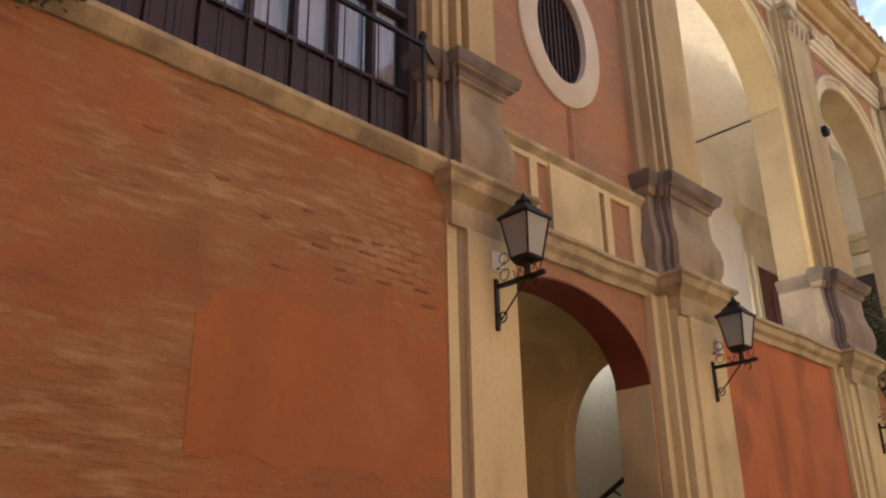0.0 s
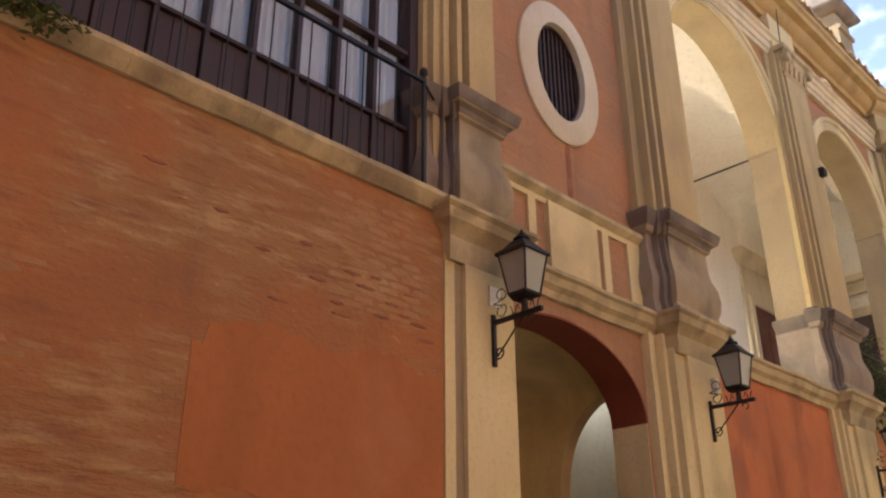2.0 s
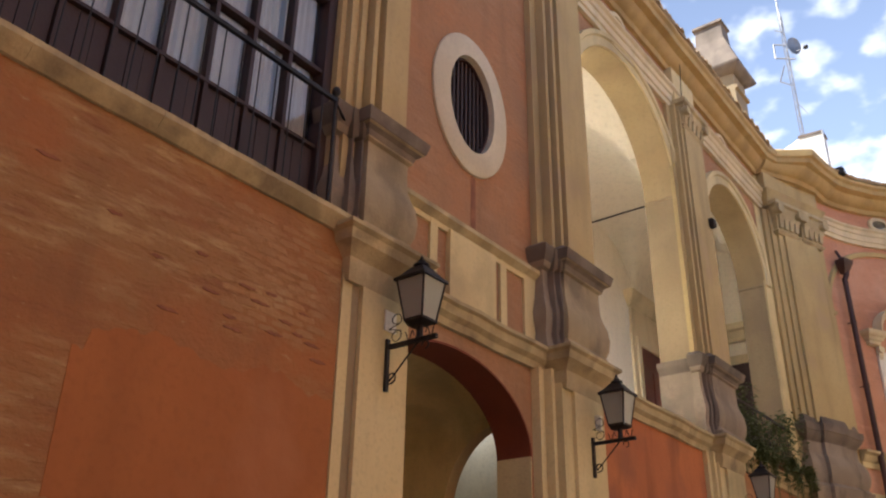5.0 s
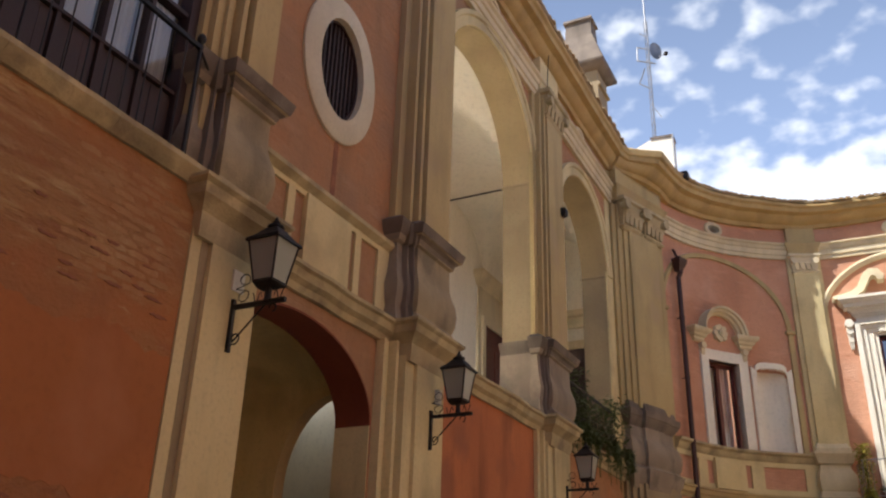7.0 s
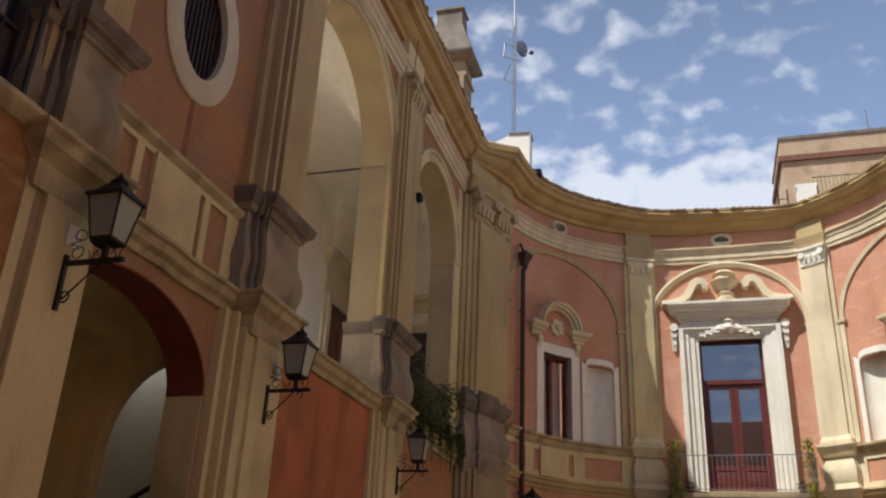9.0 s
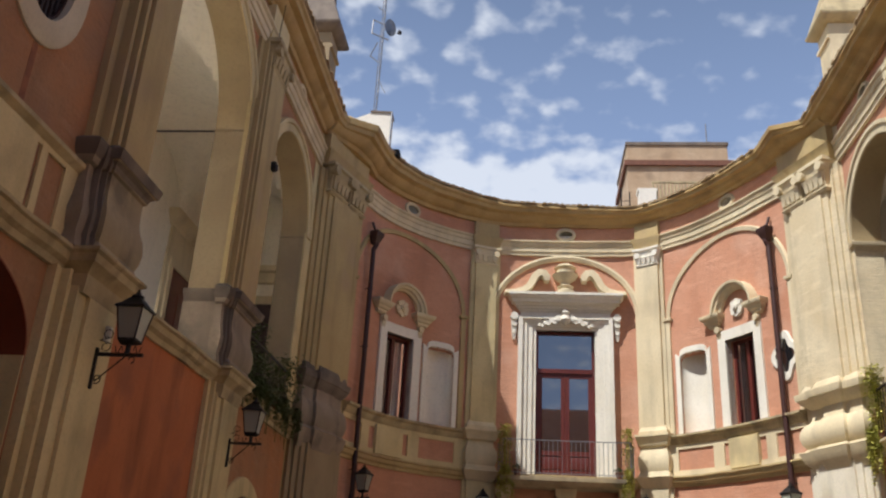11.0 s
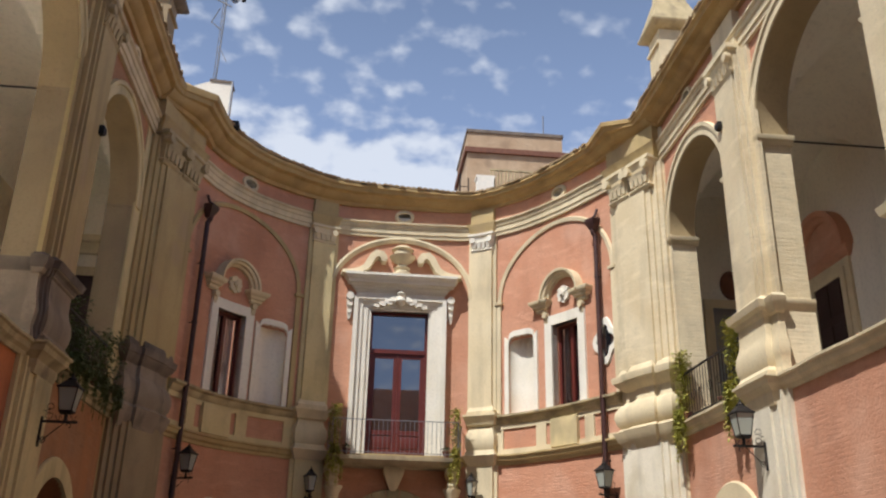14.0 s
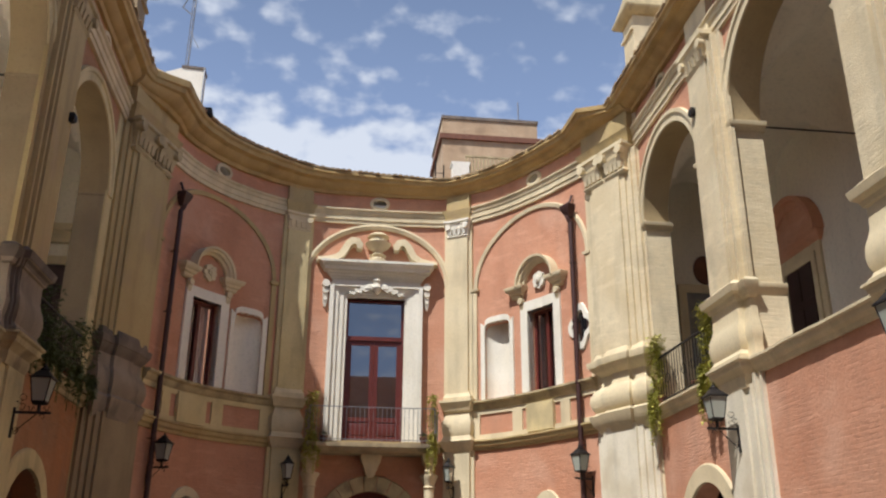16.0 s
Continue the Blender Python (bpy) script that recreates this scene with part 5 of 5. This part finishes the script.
# ---- side windows, hoods and niches ----
for wc, nc, sg in ((WINS[0], NICHES[0], -1), (WINS[1], NICHES[1], 1)):
    t = thing("window_unit", "red-brown casement window in a white plaster surround", "window", "first floor windows")
    s = Shape(m)
    for a, b in ((wc - 0.73, wc - 0.48), (wc + 0.48, wc + 0.73)):
        s.box(a, b, -0.15, 0.055, 5.97, 8.38, 2)
    s.box(wc - 0.48, wc + 0.48, -0.15, 0.055, 8.12, 8.38, 4)
    part("surround", s, WHITE if sg > 0 else LIME, t)
    f = part("window_frame", Shape(m).box(wc - 0.48, wc - 0.41, -0.3, -0.22, 6.0, 8.12).box(wc + 0.41, wc + 0.48, -0.3, -0.22, 6.0, 8.12).box(wc - 0.41, wc + 0.41, -0.3, -0.22, 8.04, 8.12).box(wc - 0.41, wc + 0.41, -0.3, -0.22, 6.0, 6.08), REDWOOD, t)
    part("mullion", Shape(m).box(wc - 0.045, wc + 0.045, -0.29, -0.2, 6.08, 8.04), REDWOOD, f)
    for a, b in ((wc - 0.41, wc - 0.045), (wc + 0.045, wc + 0.41)):
        part("pane", Shape(m).box(a, b, -0.262, -0.258, 6.08, 8.04), GLASS, f)
    for a, b in ((wc - 0.4, wc - 0.1), (wc + 0.02, wc + 0.4)):
        s = Shape(m)
        s.rings([[(a + (b - a) * k / 12, -0.36 + 0.02 * math.sin(k * 1.9), 6.05), (a + (b - a) * k / 12, -0.352 + 0.02 * math.sin(k * 1.9), 6.05), (a + (b - a) * k / 12, -0.352 + 0.02 * math.sin(k * 1.9), 8.1), (a + (b - a) * k / 12, -0.36 + 0.02 * math.sin(k * 1.9), 8.1)] for k in range(13)])
        tagged(part("curtain", s, REDCLOTH if sg > 0 else REFLECTPINK), "dark red curtain behind a casement window" if sg > 0 else "pale pink cloth imitating the sunlit wing's reflection in a casement window", "curtain", "casement curtains")
    part("room_screen", Shape(m).box(wc - 0.7, wc + 0.7, -0.95, -0.9, 5.9, 8.4, 3), WOOD, t, "dark sheet standing for the unlit room")
    h = thing("window_hood", "arched stone hood with scrolled shoulders and a carved flower", "window hood", "window hoods", kind="structure")
    s = Shape(m)
    s.arc(wc, 8.8, 0.52, 0.52, [(0.0, -0.01), (0.0, 0.09), (0.05, 0.13), (0.06, 0.2), (0.12, 0.22), (0.13, 0.27), (0.19, 0.28), (0.19, -0.01)], 0, 180, 24)
    part("arch_moulding", s, CREAM, h)
    for e in (-1, 1):
        a, b = sorted((wc + e * 0.5, wc + e * 1.0))
        part("shoulder", Shape(m).loft(a + 0.04, b - 0.14, 0.08, [(8.5, -0.03), (8.54, 0.02), (8.6, 0.02), (8.63, 0.07), (8.69, 0.09), (8.72, 0.14), (8.78, 0.17), (8.83, 0.17)], -0.01), CREAM, h)
        part("scroll", Shape(m).rod((wc + e * 0.66, 0, 8.42), (wc + e * 0.66, 0.13, 8.42), 0.085, 12), CREAM, h)
        part("leaf_drop", Shape(m).loft(wc + e * 0.66 - 0.05, wc + e * 0.66 + 0.05, 0.06, [(8.12, -0.04), (8.2, 0.0), (8.3, 0.02), (8.4, 0.02)]), CREAM, h)
    s = Shape(m)
    for k in range(8):
        q = k * math.pi / 4
        s.rod((wc + 0.15 * math.cos(q), 0.0, 8.86 + 0.16 * math.sin(q)), (wc + 0.15 * math.cos(q), 0.07 + 0.02 * (k % 2), 8.86 + 0.16 * math.sin(q)), 0.075, 9)
    s.rod((wc, 0, 8.86), (wc, 0.13, 8.86), 0.085, 10)
    s.rod((wc, 0.1, 8.86), (wc, 0.16, 8.86), 0.045, 8)
    part("flower", s, WHITE if sg > 0 else CREAM, h, "carved stone flower")
    n = thing("niche", "shallow white plastered niche with a rounded head", "niche", "wall niches", kind="structure")
    s = Shape(m)
    us = arch_us(nc, 0.42, 14)
    loops = []
    for k, u in enumerate(us):
        q = (u - nc) / 0.42
        dd = -0.04 - 0.28 * math.sqrt(max(0, 1 - q * q))
        loops.append([(u, dd, 5.95), (u, dd - 0.03, 5.95), (u, dd - 0.03, 8.2), (u, dd, 8.2)])
    s.rings(loops)
    part("niche_back", s, WHITE if sg > 0 else LIME, n)
    s = Shape(m)
    s.strips([nc - 0.55] + us + [nc + 0.55], lambda u: [(niche_top(u, nc), niche_top(u, nc) + 0.15)] if abs(u - nc) < 0.42 else [(5.97, 8.1 if abs(u - nc) > 0.5 else 8.0)], -0.1, 0.05)
    part("niche_frame", s, WHITE if sg > 0 else LIME, n)

# four-lobed window on the sunny side
t = thing("quatrefoil_window", "small four-lobed window with a white plaster rim", "window")
q = [(0.25 + 0.06 * math.cos(4 * a)) for a in np.linspace(0, 2 * math.pi, 41)[:-1]]
ang = np.linspace(0, 2 * math.pi, 41)[:-1]
loops = []
for a, r in zip(ang, q):
    loops.append([(6.62 + (r + e) * math.cos(a), d, 7.3 + (r + e) * 1.3 * math.sin(a)) for e, d in ((0.0, 0.0), (0.0, 0.055), (0.13, 0.055), (0.15, 0.0))])
part("rim", Shape(m).rings(loops, True), WHITE, t)
s = Shape(m)
s.add([(6.62, 0.008, 7.3)] + [(6.62 + r * math.cos(a), 0.008, 7.3 + r * 1.3 * math.sin(a)) for a, r in zip(ang, q)] + [(6.62, 0.0, 7.3)] + [(6.62 + r * math.cos(a), 0.0, 7.3 + r * 1.3 * math.sin(a)) for a, r in zip(ang, q)], [(0, k + 1, (k + 1) % 40 + 1) for k in range(40)] + [(41, 41 + (k + 1) % 40 + 1, 41 + k + 1) for k in range(40)])
part("pane", s, DARKGLASS, t)

# ---- downpipes ----
for e in (-6.42, 6.55):
    t = thing("downpipe", "brown painted downpipe with a funnel head against the wall", "downpipe", "downpipes")
    part("pipe", Shape(m).rod((e, 0.15, 0.0), (e, 0.15, 10.0), 0.062, 12), PIPE, t)
    part("elbow", Shape(m).tube([(e, 0.15, 9.98), (e - math.copysign(0.02, e), 0.2, 10.08), (e - math.copysign(0.04, e), 0.22, 10.18)], 0.06, 10), PIPE, t)
    part("hopper", Shape(m).loft(e - 0.12, e + 0.1, 0.28, [(10.12, -0.05), (10.22, 0.0), (10.34, 0.05), (10.4, 0.06), (10.44, 0.06)], 0.1), PIPE, t)
    part("gutter_outlet", Shape(m).rod((e, 0.2, 10.4), (e, 0.06, 10.75), 0.035, 8), PIPE, t)
    for z in (1.0, 2.8, 4.45, 5.9, 7.4, 8.9):
        part("collar", Shape(m).rod((e, 0.15, z), (e, 0.15, z + 0.06), 0.075, 12), PIPE, t)
        part("bracket", Shape(m).rod((e, 0.15, z + 0.03), (e, 0.0, z + 0.03), 0.012, 5), METAL, t)


# ---- plants ----
def leaves(m, mat_seed, count, place, size, droop=0.0):
    """Many small bent leaves; place(r) gives one's root."""
    r = random.Random(mat_seed)
    s = Shape(m)
    for _ in range(count):
        u, d, z = place(r)
        a, L, W = r.uniform(0, 2 * math.pi), size * r.uniform(0.6, 1.3), size * r.uniform(0.16, 0.3)
        up = r.uniform(-0.9, 0.7) - droop
        cu, cd = math.cos(a), math.sin(a)
        p = [(u, d, z), (u + cu * L * 0.5 - cd * W, d + cd * L * 0.5 + cu * W, z + up * L * 0.4), (u + cu * L, d + cd * L, z + up * L * 0.7), (u + cu * L * 0.5 + cd * W, d + cd * L * 0.5 - cu * W, z + up * L * 0.4 + 0.01)]
        s.add(p, [(0, 1, 2), (0, 2, 3)])
    return s


def pot(m, u, d, z, r, parent):
    part("pot", Shape(m).lathe(u, d, [(r * 0.65, z), (r * 0.7, z + 0.02), (r, z + r * 1.5), (r * 1.12, z + r * 1.52), (r * 1.12, z + r * 1.75), (r * 0.95, z + r * 1.75), (r * 0.9, z + r * 1.6)], 14), CLAY, parent, "brown clay pot")


def hanging(m, u, d, z0, z1, seed, mat, count=420, spread=0.16, label="yellow-green trailing plant spilling from a clay pot"):
    t = thing("trailing_plant", label, "plant", "trailing plants")
    zp = z0
    pot(m, u, d, zp, 0.12, t)

    def place(r):
        k = r.random()
        if k < 0.5:
            q, h = r.uniform(0, 6.28), r.random() ** 0.8
            return (u + spread * 1.2 * r.random() * math.cos(q), d + spread * r.random() * math.sin(q), zp + 0.2 + (z1 - zp - 0.2) * min(1, h))
        strand = r.randrange(9)
        a = strand * 0.7 + seed
        ln = 0.35 + 0.65 * ((strand * 7 + seed) % 5) / 5
        h = r.random() * ln
        return (u + math.cos(a) * spread * (0.5 + 0.7 * min(1, h * 3)), d + 0.1 + abs(math.sin(a)) * spread * 0.6, zp + 0.24 - h * (1.15 if mat is LEAF else 0.6))

    part("foliage", leaves(m, seed, count * 2, place, 0.085, 0.2), mat, t)
    s = Shape(m)
    for k in range(9):
        a = k * 0.7 + seed
        ln = 0.35 + 0.65 * ((k * 7 + seed) % 5) / 5
        s.tube([(u, d, zp + 0.2), (u + math.cos(a) * spread * 0.6, d + 0.1, zp + 0.3), (u + math.cos(a) * spread * 1.2, d + 0.1 + abs(math.sin(a)) * spread * 0.6, zp + 0.22 - ln * 0.5), (u + math.cos(a) * spread * 1.2, d + 0.1 + abs(math.sin(a)) * spread * 0.6, zp + 0.24 - ln)], 0.006, 4)
    part("stalk", s, mat, t)
    return t


hanging(map_end, -1.66, 0.72, 4.8, 6.1, 3, LEAF, 1100, 0.21)
hanging(map_end, 1.66, 0.72, 4.8, 6.1, 4, LEAF, 1100, 0.21)
for e in (-1.28, 1.36):
    t = thing("flower_pot", "small dark clay pot with a low green plant", "flower pot", "small pots")
    pot(map_end, e, 0.6, 4.8, 0.11, t)
    part("foliage", leaves(map_end, 9, 60, lambda r: (e + r.gauss(0, 0.05), 0.6 + r.gauss(0, 0.05), 5.02 + 0.08 * r.random()), 0.09), DLEAF, t)

for m, side, mat in ((map_left, "left", DLEAF), (map_right, "right", LEAF)):
    t = thing("loggia_railing", "black iron balcony railing between the loggia piers", "railing", "loggia railings")
    part("top_rail", Shape(m).box(14.42, 17.48, 0.03, 0.06, 5.93, 5.97), METAL, t)
    part("bottom_rail", Shape(m).box(14.42, 17.48, 0.033, 0.057, 5.04, 5.065), METAL, t)
    for k in range(22):
        u = 14.5 + 2.9 * k / 21
        part("baluster", Shape(m).rod((u, 0.045, STR1 - 0.01), (u, 0.045, 5.94), 0.009, 5), METAL, t)
    for k in range(7):
        u = 14.75 + 0.42 * k
        curl = [(u + 0.1 * math.cos(q), 0.045, 5.45 + 0.1 * math.sin(q)) for q in np.linspace(0, 6.28, 13)]
        part("ring", Shape(m).tube(curl, 0.006, 4), METAL, t)
    # pots on the ledge behind and in front of the railing
    spots = ((17.32, 0.06, 6.45, 21), (14.72, 0.06, 6.4, 22)) if side == "right" else ((17.35, 0.08, 6.3, 23), (16.4, 0.05, 5.9, 24), (15.2, 0.05, 5.8, 25), (14.7, 0.05, 6.2, 26))
    for u, d, top, seed in spots:
        hanging(m, u, d, STR1, top, seed, mat, 900 if side == "right" else 560, 0.2 if side == "right" else 0.34, "yellow-green trailing plant spilling from a clay pot" if side == "right" else "dark green bushy plant in a clay pot on the ledge")
    t = thing("flower_pot", "wide clay bowl on the loggia ledge", "flower pot", "small pots")
    pot(m, 15.95, -0.25, STR1 - 0.02, 0.16, t)

# weeds on the sill
t = thing("wall_weed", "tuft of green weeds growing from the sill joint", "weed")
part("foliage", leaves(map_left, 31, 360, lambda r: (1.12 + r.gauss(0, 0.16), GX + 0.08 + abs(r.gauss(0, 0.05)), 5.0 + r.gauss(0, 0.05)), 0.07, 0.2), DLEAF, t)

# ---- things in the sunny loggia ----
t = thing("hanging_lamp", "dark glass lamp hanging in the loggia", "lamp")
part("shade", Shape(map_right).lathe(18.4, -1.95, [(0.03, 9.6), (0.14, 9.67), (0.18, 9.85), (0.12, 10.0), (0.02, 10.06)], 12), METAL, t)
part("chain", Shape(map_right).rod((18.4, -1.95, 10.05), (18.4, -1.95, 11.2), 0.01, 5), METAL, t)
t = thing("wall_plaque", "brown oval plaque on the loggia end wall", "plaque")
s = Shape(map_right)
loops = [[(19.0 - e, -1.95 + r * 0.27 * math.cos(a), 8.6 + r * 0.36 * math.sin(a)) for a in np.linspace(0, 2 * math.pi, 21)[:-1]] for r, e in ((1.0, 0.0), (1.0, 0.05), (0.85, 0.07), (0.8, 0.04), (0.1, 0.05))]
part("plaque", s.rings(loops), CLAY, t)
# ---- small fittings on the piers ----
for m, u, z in ((map_left, 13.98, 9.0), (map_right, 13.95, 9.95)):
    t = thing("flood_lamp", "small black floodlight fixed to the pier", "lamp", "floodlights")
    part("body", Shape(m).loft(u - 0.05, u + 0.05, 0.3, [(z - 0.09, 0.0), (z - 0.05, 0.02), (z + 0.05, 0.02), (z + 0.08, 0.0)], 0.2), METAL, t)
    part("bracket", Shape(m).rod((u, 0.1, z), (u, 0.22, z), 0.015, 6), METAL, t)
t = thing("wall_cable", "thin dark cable running down beside the frieze", "cable")
part("run", Shape(map_left).tube([(13.3, 0.28, CO0 + 0.1), (13.3, 0.24, 11.5), (13.32, 0.22, 11.1), (13.34, 0.12, 10.2), (13.34, 0.12, 8.6)], 0.009, 5), METAL, t)
part("junction_box", Shape(map_left).box(13.27, 13.37, 0.2, 0.26, 11.2, 11.35), METAL, t)

# ---- on the roofs ----
def chimney(x0, x1, y0, y1, z0, z1, z2, mat, hood):
    t = thing("chimney", "weathered plastered chimney with a moulded cap and small openings", "chimney", "chimneys")
    cx, cy = (x0 + x1) / 2, (y0 + y1) / 2
    body = Shape(flat_map)
    body.loft(x0, x1, y1, [(z0, 0.0), (z1 - 0.9, 0.0), (z1 - 0.88, 0.06), (z1 - 0.8, 0.06), (z1 - 0.78, 0.0), (z1 - 0.45, 0.0)], y0)
    part("shaft", body, mat, t)
    part("opening", Shape(flat_map).box(cx - 0.15, cx + 0.15, y0 - 0.012, y0 + 0.1, z1 - 1.5, z1 - 1.05), WOOD, t)
    s = Shape(flat_map)
    s.rings([[(x0 - p, y0 - p, z), (x1 + p, y0 - p, z), (x1 + p, y1 + p, z), (x0 - p, y1 + p, z)] for z, p in ((z1 - 0.45, 0.02), (z1 - 0.4, 0.1), (z1 - 0.32, 0.2), (z1 - 0.26, 0.24), (z1 - 0.22, 0.24))])
    part("cap", s, hood, t)
    s = Shape(flat_map)
    s.rings([[(x0 + p, y0 + p, z), (x1 - p, y0 + p, z), (x1 - p, y1 - p, z), (x0 + p, y1 - p, z)] for z, p in ((z1 - 0.22, -0.22), (z1 + 0.25, -0.06), (z1 + 0.8, 0.12), (z1 + 0.85, 0.14), (z2 - 0.2, 0.16), (z2 - 0.16, 0.1), (z2 - 0.08, 0.12), (z2, 0.24))])
    part("crown", s, hood, t, "sloping hood with a mossy top")


chimney(-6.1, -5.1, 18.0, 18.8, 12.9, 15.44, 16.95, JAMB, STONE)
chimney(7.44, 8.35, 19.0, 19.8, 12.6, 16.3, 17.9, CREAM, LEDGE)
t = thing("rooftop_block", "white rendered rooftop block with a parapet edge", "building")
s = Shape(flat_map)
s.hexa([(-7.2, 26, 12.4), (-4.9, 26, 12.4), (-4.9, 26, 17.46), (-5.6, 26, 17.5), (-7.2, 26, 16.85)], [(-7.2, 26.5, 12.4), (-4.9, 26.5, 12.4), (-4.9, 26.5, 17.46), (-5.6, 26.5, 17.5), (-7.2, 26.5, 16.85)])
part("wall", s, LIME, t)
part("coping", Shape(flat_map).hexa([(-5.62, 25.96, 17.5), (-4.86, 25.96, 17.46), (-4.86, 25.96, 17.54), (-5.62, 25.96, 17.58)], [(-5.62, 26.54, 17.5), (-4.86, 26.54, 17.46), (-4.86, 26.54, 17.54), (-5.62, 26.54, 17.58)]), STONE, t, "grey parapet edge")
part("corner_pipe", Shape(flat_map).rod((-4.86, 25.95, 15.0), (-4.86, 25.95, 17.5), 0.035, 6), STEEL, t)
t = thing("antenna_mast", "thin grey lattice antenna mast with a small dish", "antenna")
ax, ay = -5.6, 26.6
for e in ((-0.055, 0), (0.055, 0), (0, 0.09)):
    part("leg", Shape(flat_map).rod((ax + e[0], ay + e[1], 17.0), (ax + e[0], ay + e[1], 23.0), 0.016, 5), STEEL, t)
s = Shape(flat_map)
for k in range(21):
    z = 17.3 + k * 0.27
    sg = 1 if k % 2 else -1
    s.rod((ax - 0.055 * sg, ay, z), (ax + 0.055 * sg, ay, z + 0.27), 0.009, 4)
    s.rod((ax + 0.055 * sg, ay, z), (ax, ay + 0.09, z + 0.27), 0.009, 4)
part("lattice", s, STEEL, t)
part("pole", Shape(flat_map).rod((ax, ay, 22.6), (ax - 0.05, ay, 26.5), 0.03, 6), STEEL, t)
part("side_frame", Shape(flat_map).tube([(ax + 0.25, ay, 21.6), (ax - 0.38, ay, 21.92), (ax - 0.4, ay, 21.32), (ax + 0.25, ay, 21.0)], 0.028, 5), STEEL, t)
part("side_frame", Shape(flat_map).tube([(ax, ay, 19.98), (ax - 0.38, ay, 20.3), (ax - 0.15, ay, 20.9)], 0.024, 5), STEEL, t)
part("side_frame", Shape(flat_map).tube([(ax, ay, 22.3), (ax - 0.25, ay, 22.5)], 0.02, 5), STEEL, t)
part("brace", Shape(flat_map).rod((ax, ay, 19.3), (ax + 0.3, ay, 18.7), 0.014, 5), STEEL, t)
s = Shape(flat_map)
s.rings([[(ax + 0.3 + 0.16 * e + r * 0.6 * math.cos(a) * 0.3, ay - 0.1 - 0.6 * e + r * 0.3 * math.cos(a) * 0.6, 21.4 + r * 0.36 * math.sin(a)) for a in np.linspace(0, 6.283, 17)[:-1]] for r, e in ((0.1, 0.0), (0.7, 0.06), (1.0, 0.16), (1.0, 0.19), (0.7, 0.1), (0.1, 0.03))])
part("dish", s, STEEL, t, "small grey dish")
part("dish_arm", Shape(flat_map).rod((ax + 0.2, ay - 0.1, 21.2), (ax + 0.7, ay - 0.3, 21.1), 0.014, 5), STEEL, t)
part("receiver", Shape(flat_map).lathe(ax + 0.7, ay - 0.3, [(0.02, 21.02), (0.08, 21.06), (0.08, 21.15), (0.02, 21.19)], 8), METAL, t)

t = thing("gutter_end", "small dark metal gutter end on the eaves", "gutter")
part("spout", Shape(flat_map).loft(-3.66, -3.5, 20.3, [(12.6, 0.0), (12.64, 0.03), (12.74, 0.03), (12.78, 0.0)], 20.1), METAL, t)
t = thing("roof_tower", "brick rooftop tower with a projecting band and flat top", "building")
part("wall", Shape(flat_map).box(4.25, 8.65, 35, 39, 0, 21.3), TOWER, t)
part("band", Shape(flat_map).box(4.12, 8.78, 34.87, 39.1, 20.25, 20.5), CLAY, t)
part("parapet", Shape(flat_map).box(4.2, 8.7, 34.94, 39.05, 21.3, 21.45), STONE, t)
part("buttress", Shape(flat_map).loft(4.45, 5.15, 33.5, [(15.5, 0.1), (17.0, 0.08), (17.3, 0.0), (18.0, 0.0), (18.05, 0.05), (18.15, 0.05)], 32.98), LIME, t, "pale rendered stub wall")
part("terrace", Shape(flat_map).box(4.3, 12.5, 33.0, 34.99, 0, 17.3), TOWER, t)
pole = part("aerial", Shape(flat_map).rod((8.0, 36, 21.3), (8.0, 36, 23.0), 0.03, 5).rod((7.85, 36, 21.9), (8.15, 36, 22.1), 0.015, 4), STEEL, t)
t = thing("terrace_railing", "pale iron railing along the roof terrace", "railing")
part("top_rail", Shape(flat_map).box(5.0, 12.3, 33.03, 33.12, 18.43, 18.5), LEDGE, t)
for k in range(50):
    part("baluster", Shape(flat_map).rod((5.05 + 0.145 * k, 33.07, 17.3), (5.05 + 0.145 * k, 33.07, 18.46), 0.036, 5), LEDGE, t)
t = thing("terrace_post", "small dark rooftop stub with thin posts", "roof fitting")
part("base", Shape(flat_map).box(3.6, 4.2, 33.2, 33.8, 0, 17.0), STONE, t)
part("post", Shape(flat_map).rod((3.75, 33.3, 17.0), (3.75, 33.3, 18.3), 0.03, 5).rod((4.1, 33.3, 17.0), (4.1, 33.3, 18.1), 0.03, 5).rod((3.75, 33.3, 17.7), (4.1, 33.3, 17.7), 0.02, 5), METAL, t)

# ---- eaves tiles ----
ts = Shape(flat_map)
ts.rings([[(0.082 * math.cos(a), y, 0.05 * math.sin(a) - 0.012) for a in np.linspace(0, math.pi, 8)] for y in (-0.045, 0.4)])
tile_mesh = mesh_of(ts, "tile", TILE, 40)
rt = random.Random(8)
roofs = {o.name: o for o in bpy.data.objects if o.name.startswith("roof_") and o.type == "MESH"}


def lay(m, u, roof):
    a, b = Vector(m(u, 0.55, CO1 + 0.07)), Vector(m(u, 0.0, CO1 + 0.19))
    y = (b - a).normalized()
    x = y.cross(Vector((0, 0, 1))).normalized()
    z = x.cross(y)
    o = new("tile", tile_mesh)
    o.parent = roof
    q = Matrix((x, y, z)).transposed().to_4x4()
    o.matrix_world = Matrix.Translation(a + Vector((0, 0, rt.uniform(-0.012, 0.012)))) @ q @ pose(0, rt.uniform(-0.03, 0.03), 0, rt.uniform(-2, 2), 0, rt.uniform(-3, 3))


u = S0 + 0.1
while u < S1:
    lay(map_eave_end, u, roofs["roof_end"])
    u += 0.168
for m, nm in ((map_eave_left, "roof_left_wing"), (map_eave_right, "roof_right_wing")):
    u = 7.0
    while u < 18.1:
        lay(m, u, roofs[nm])
        u += 0.168
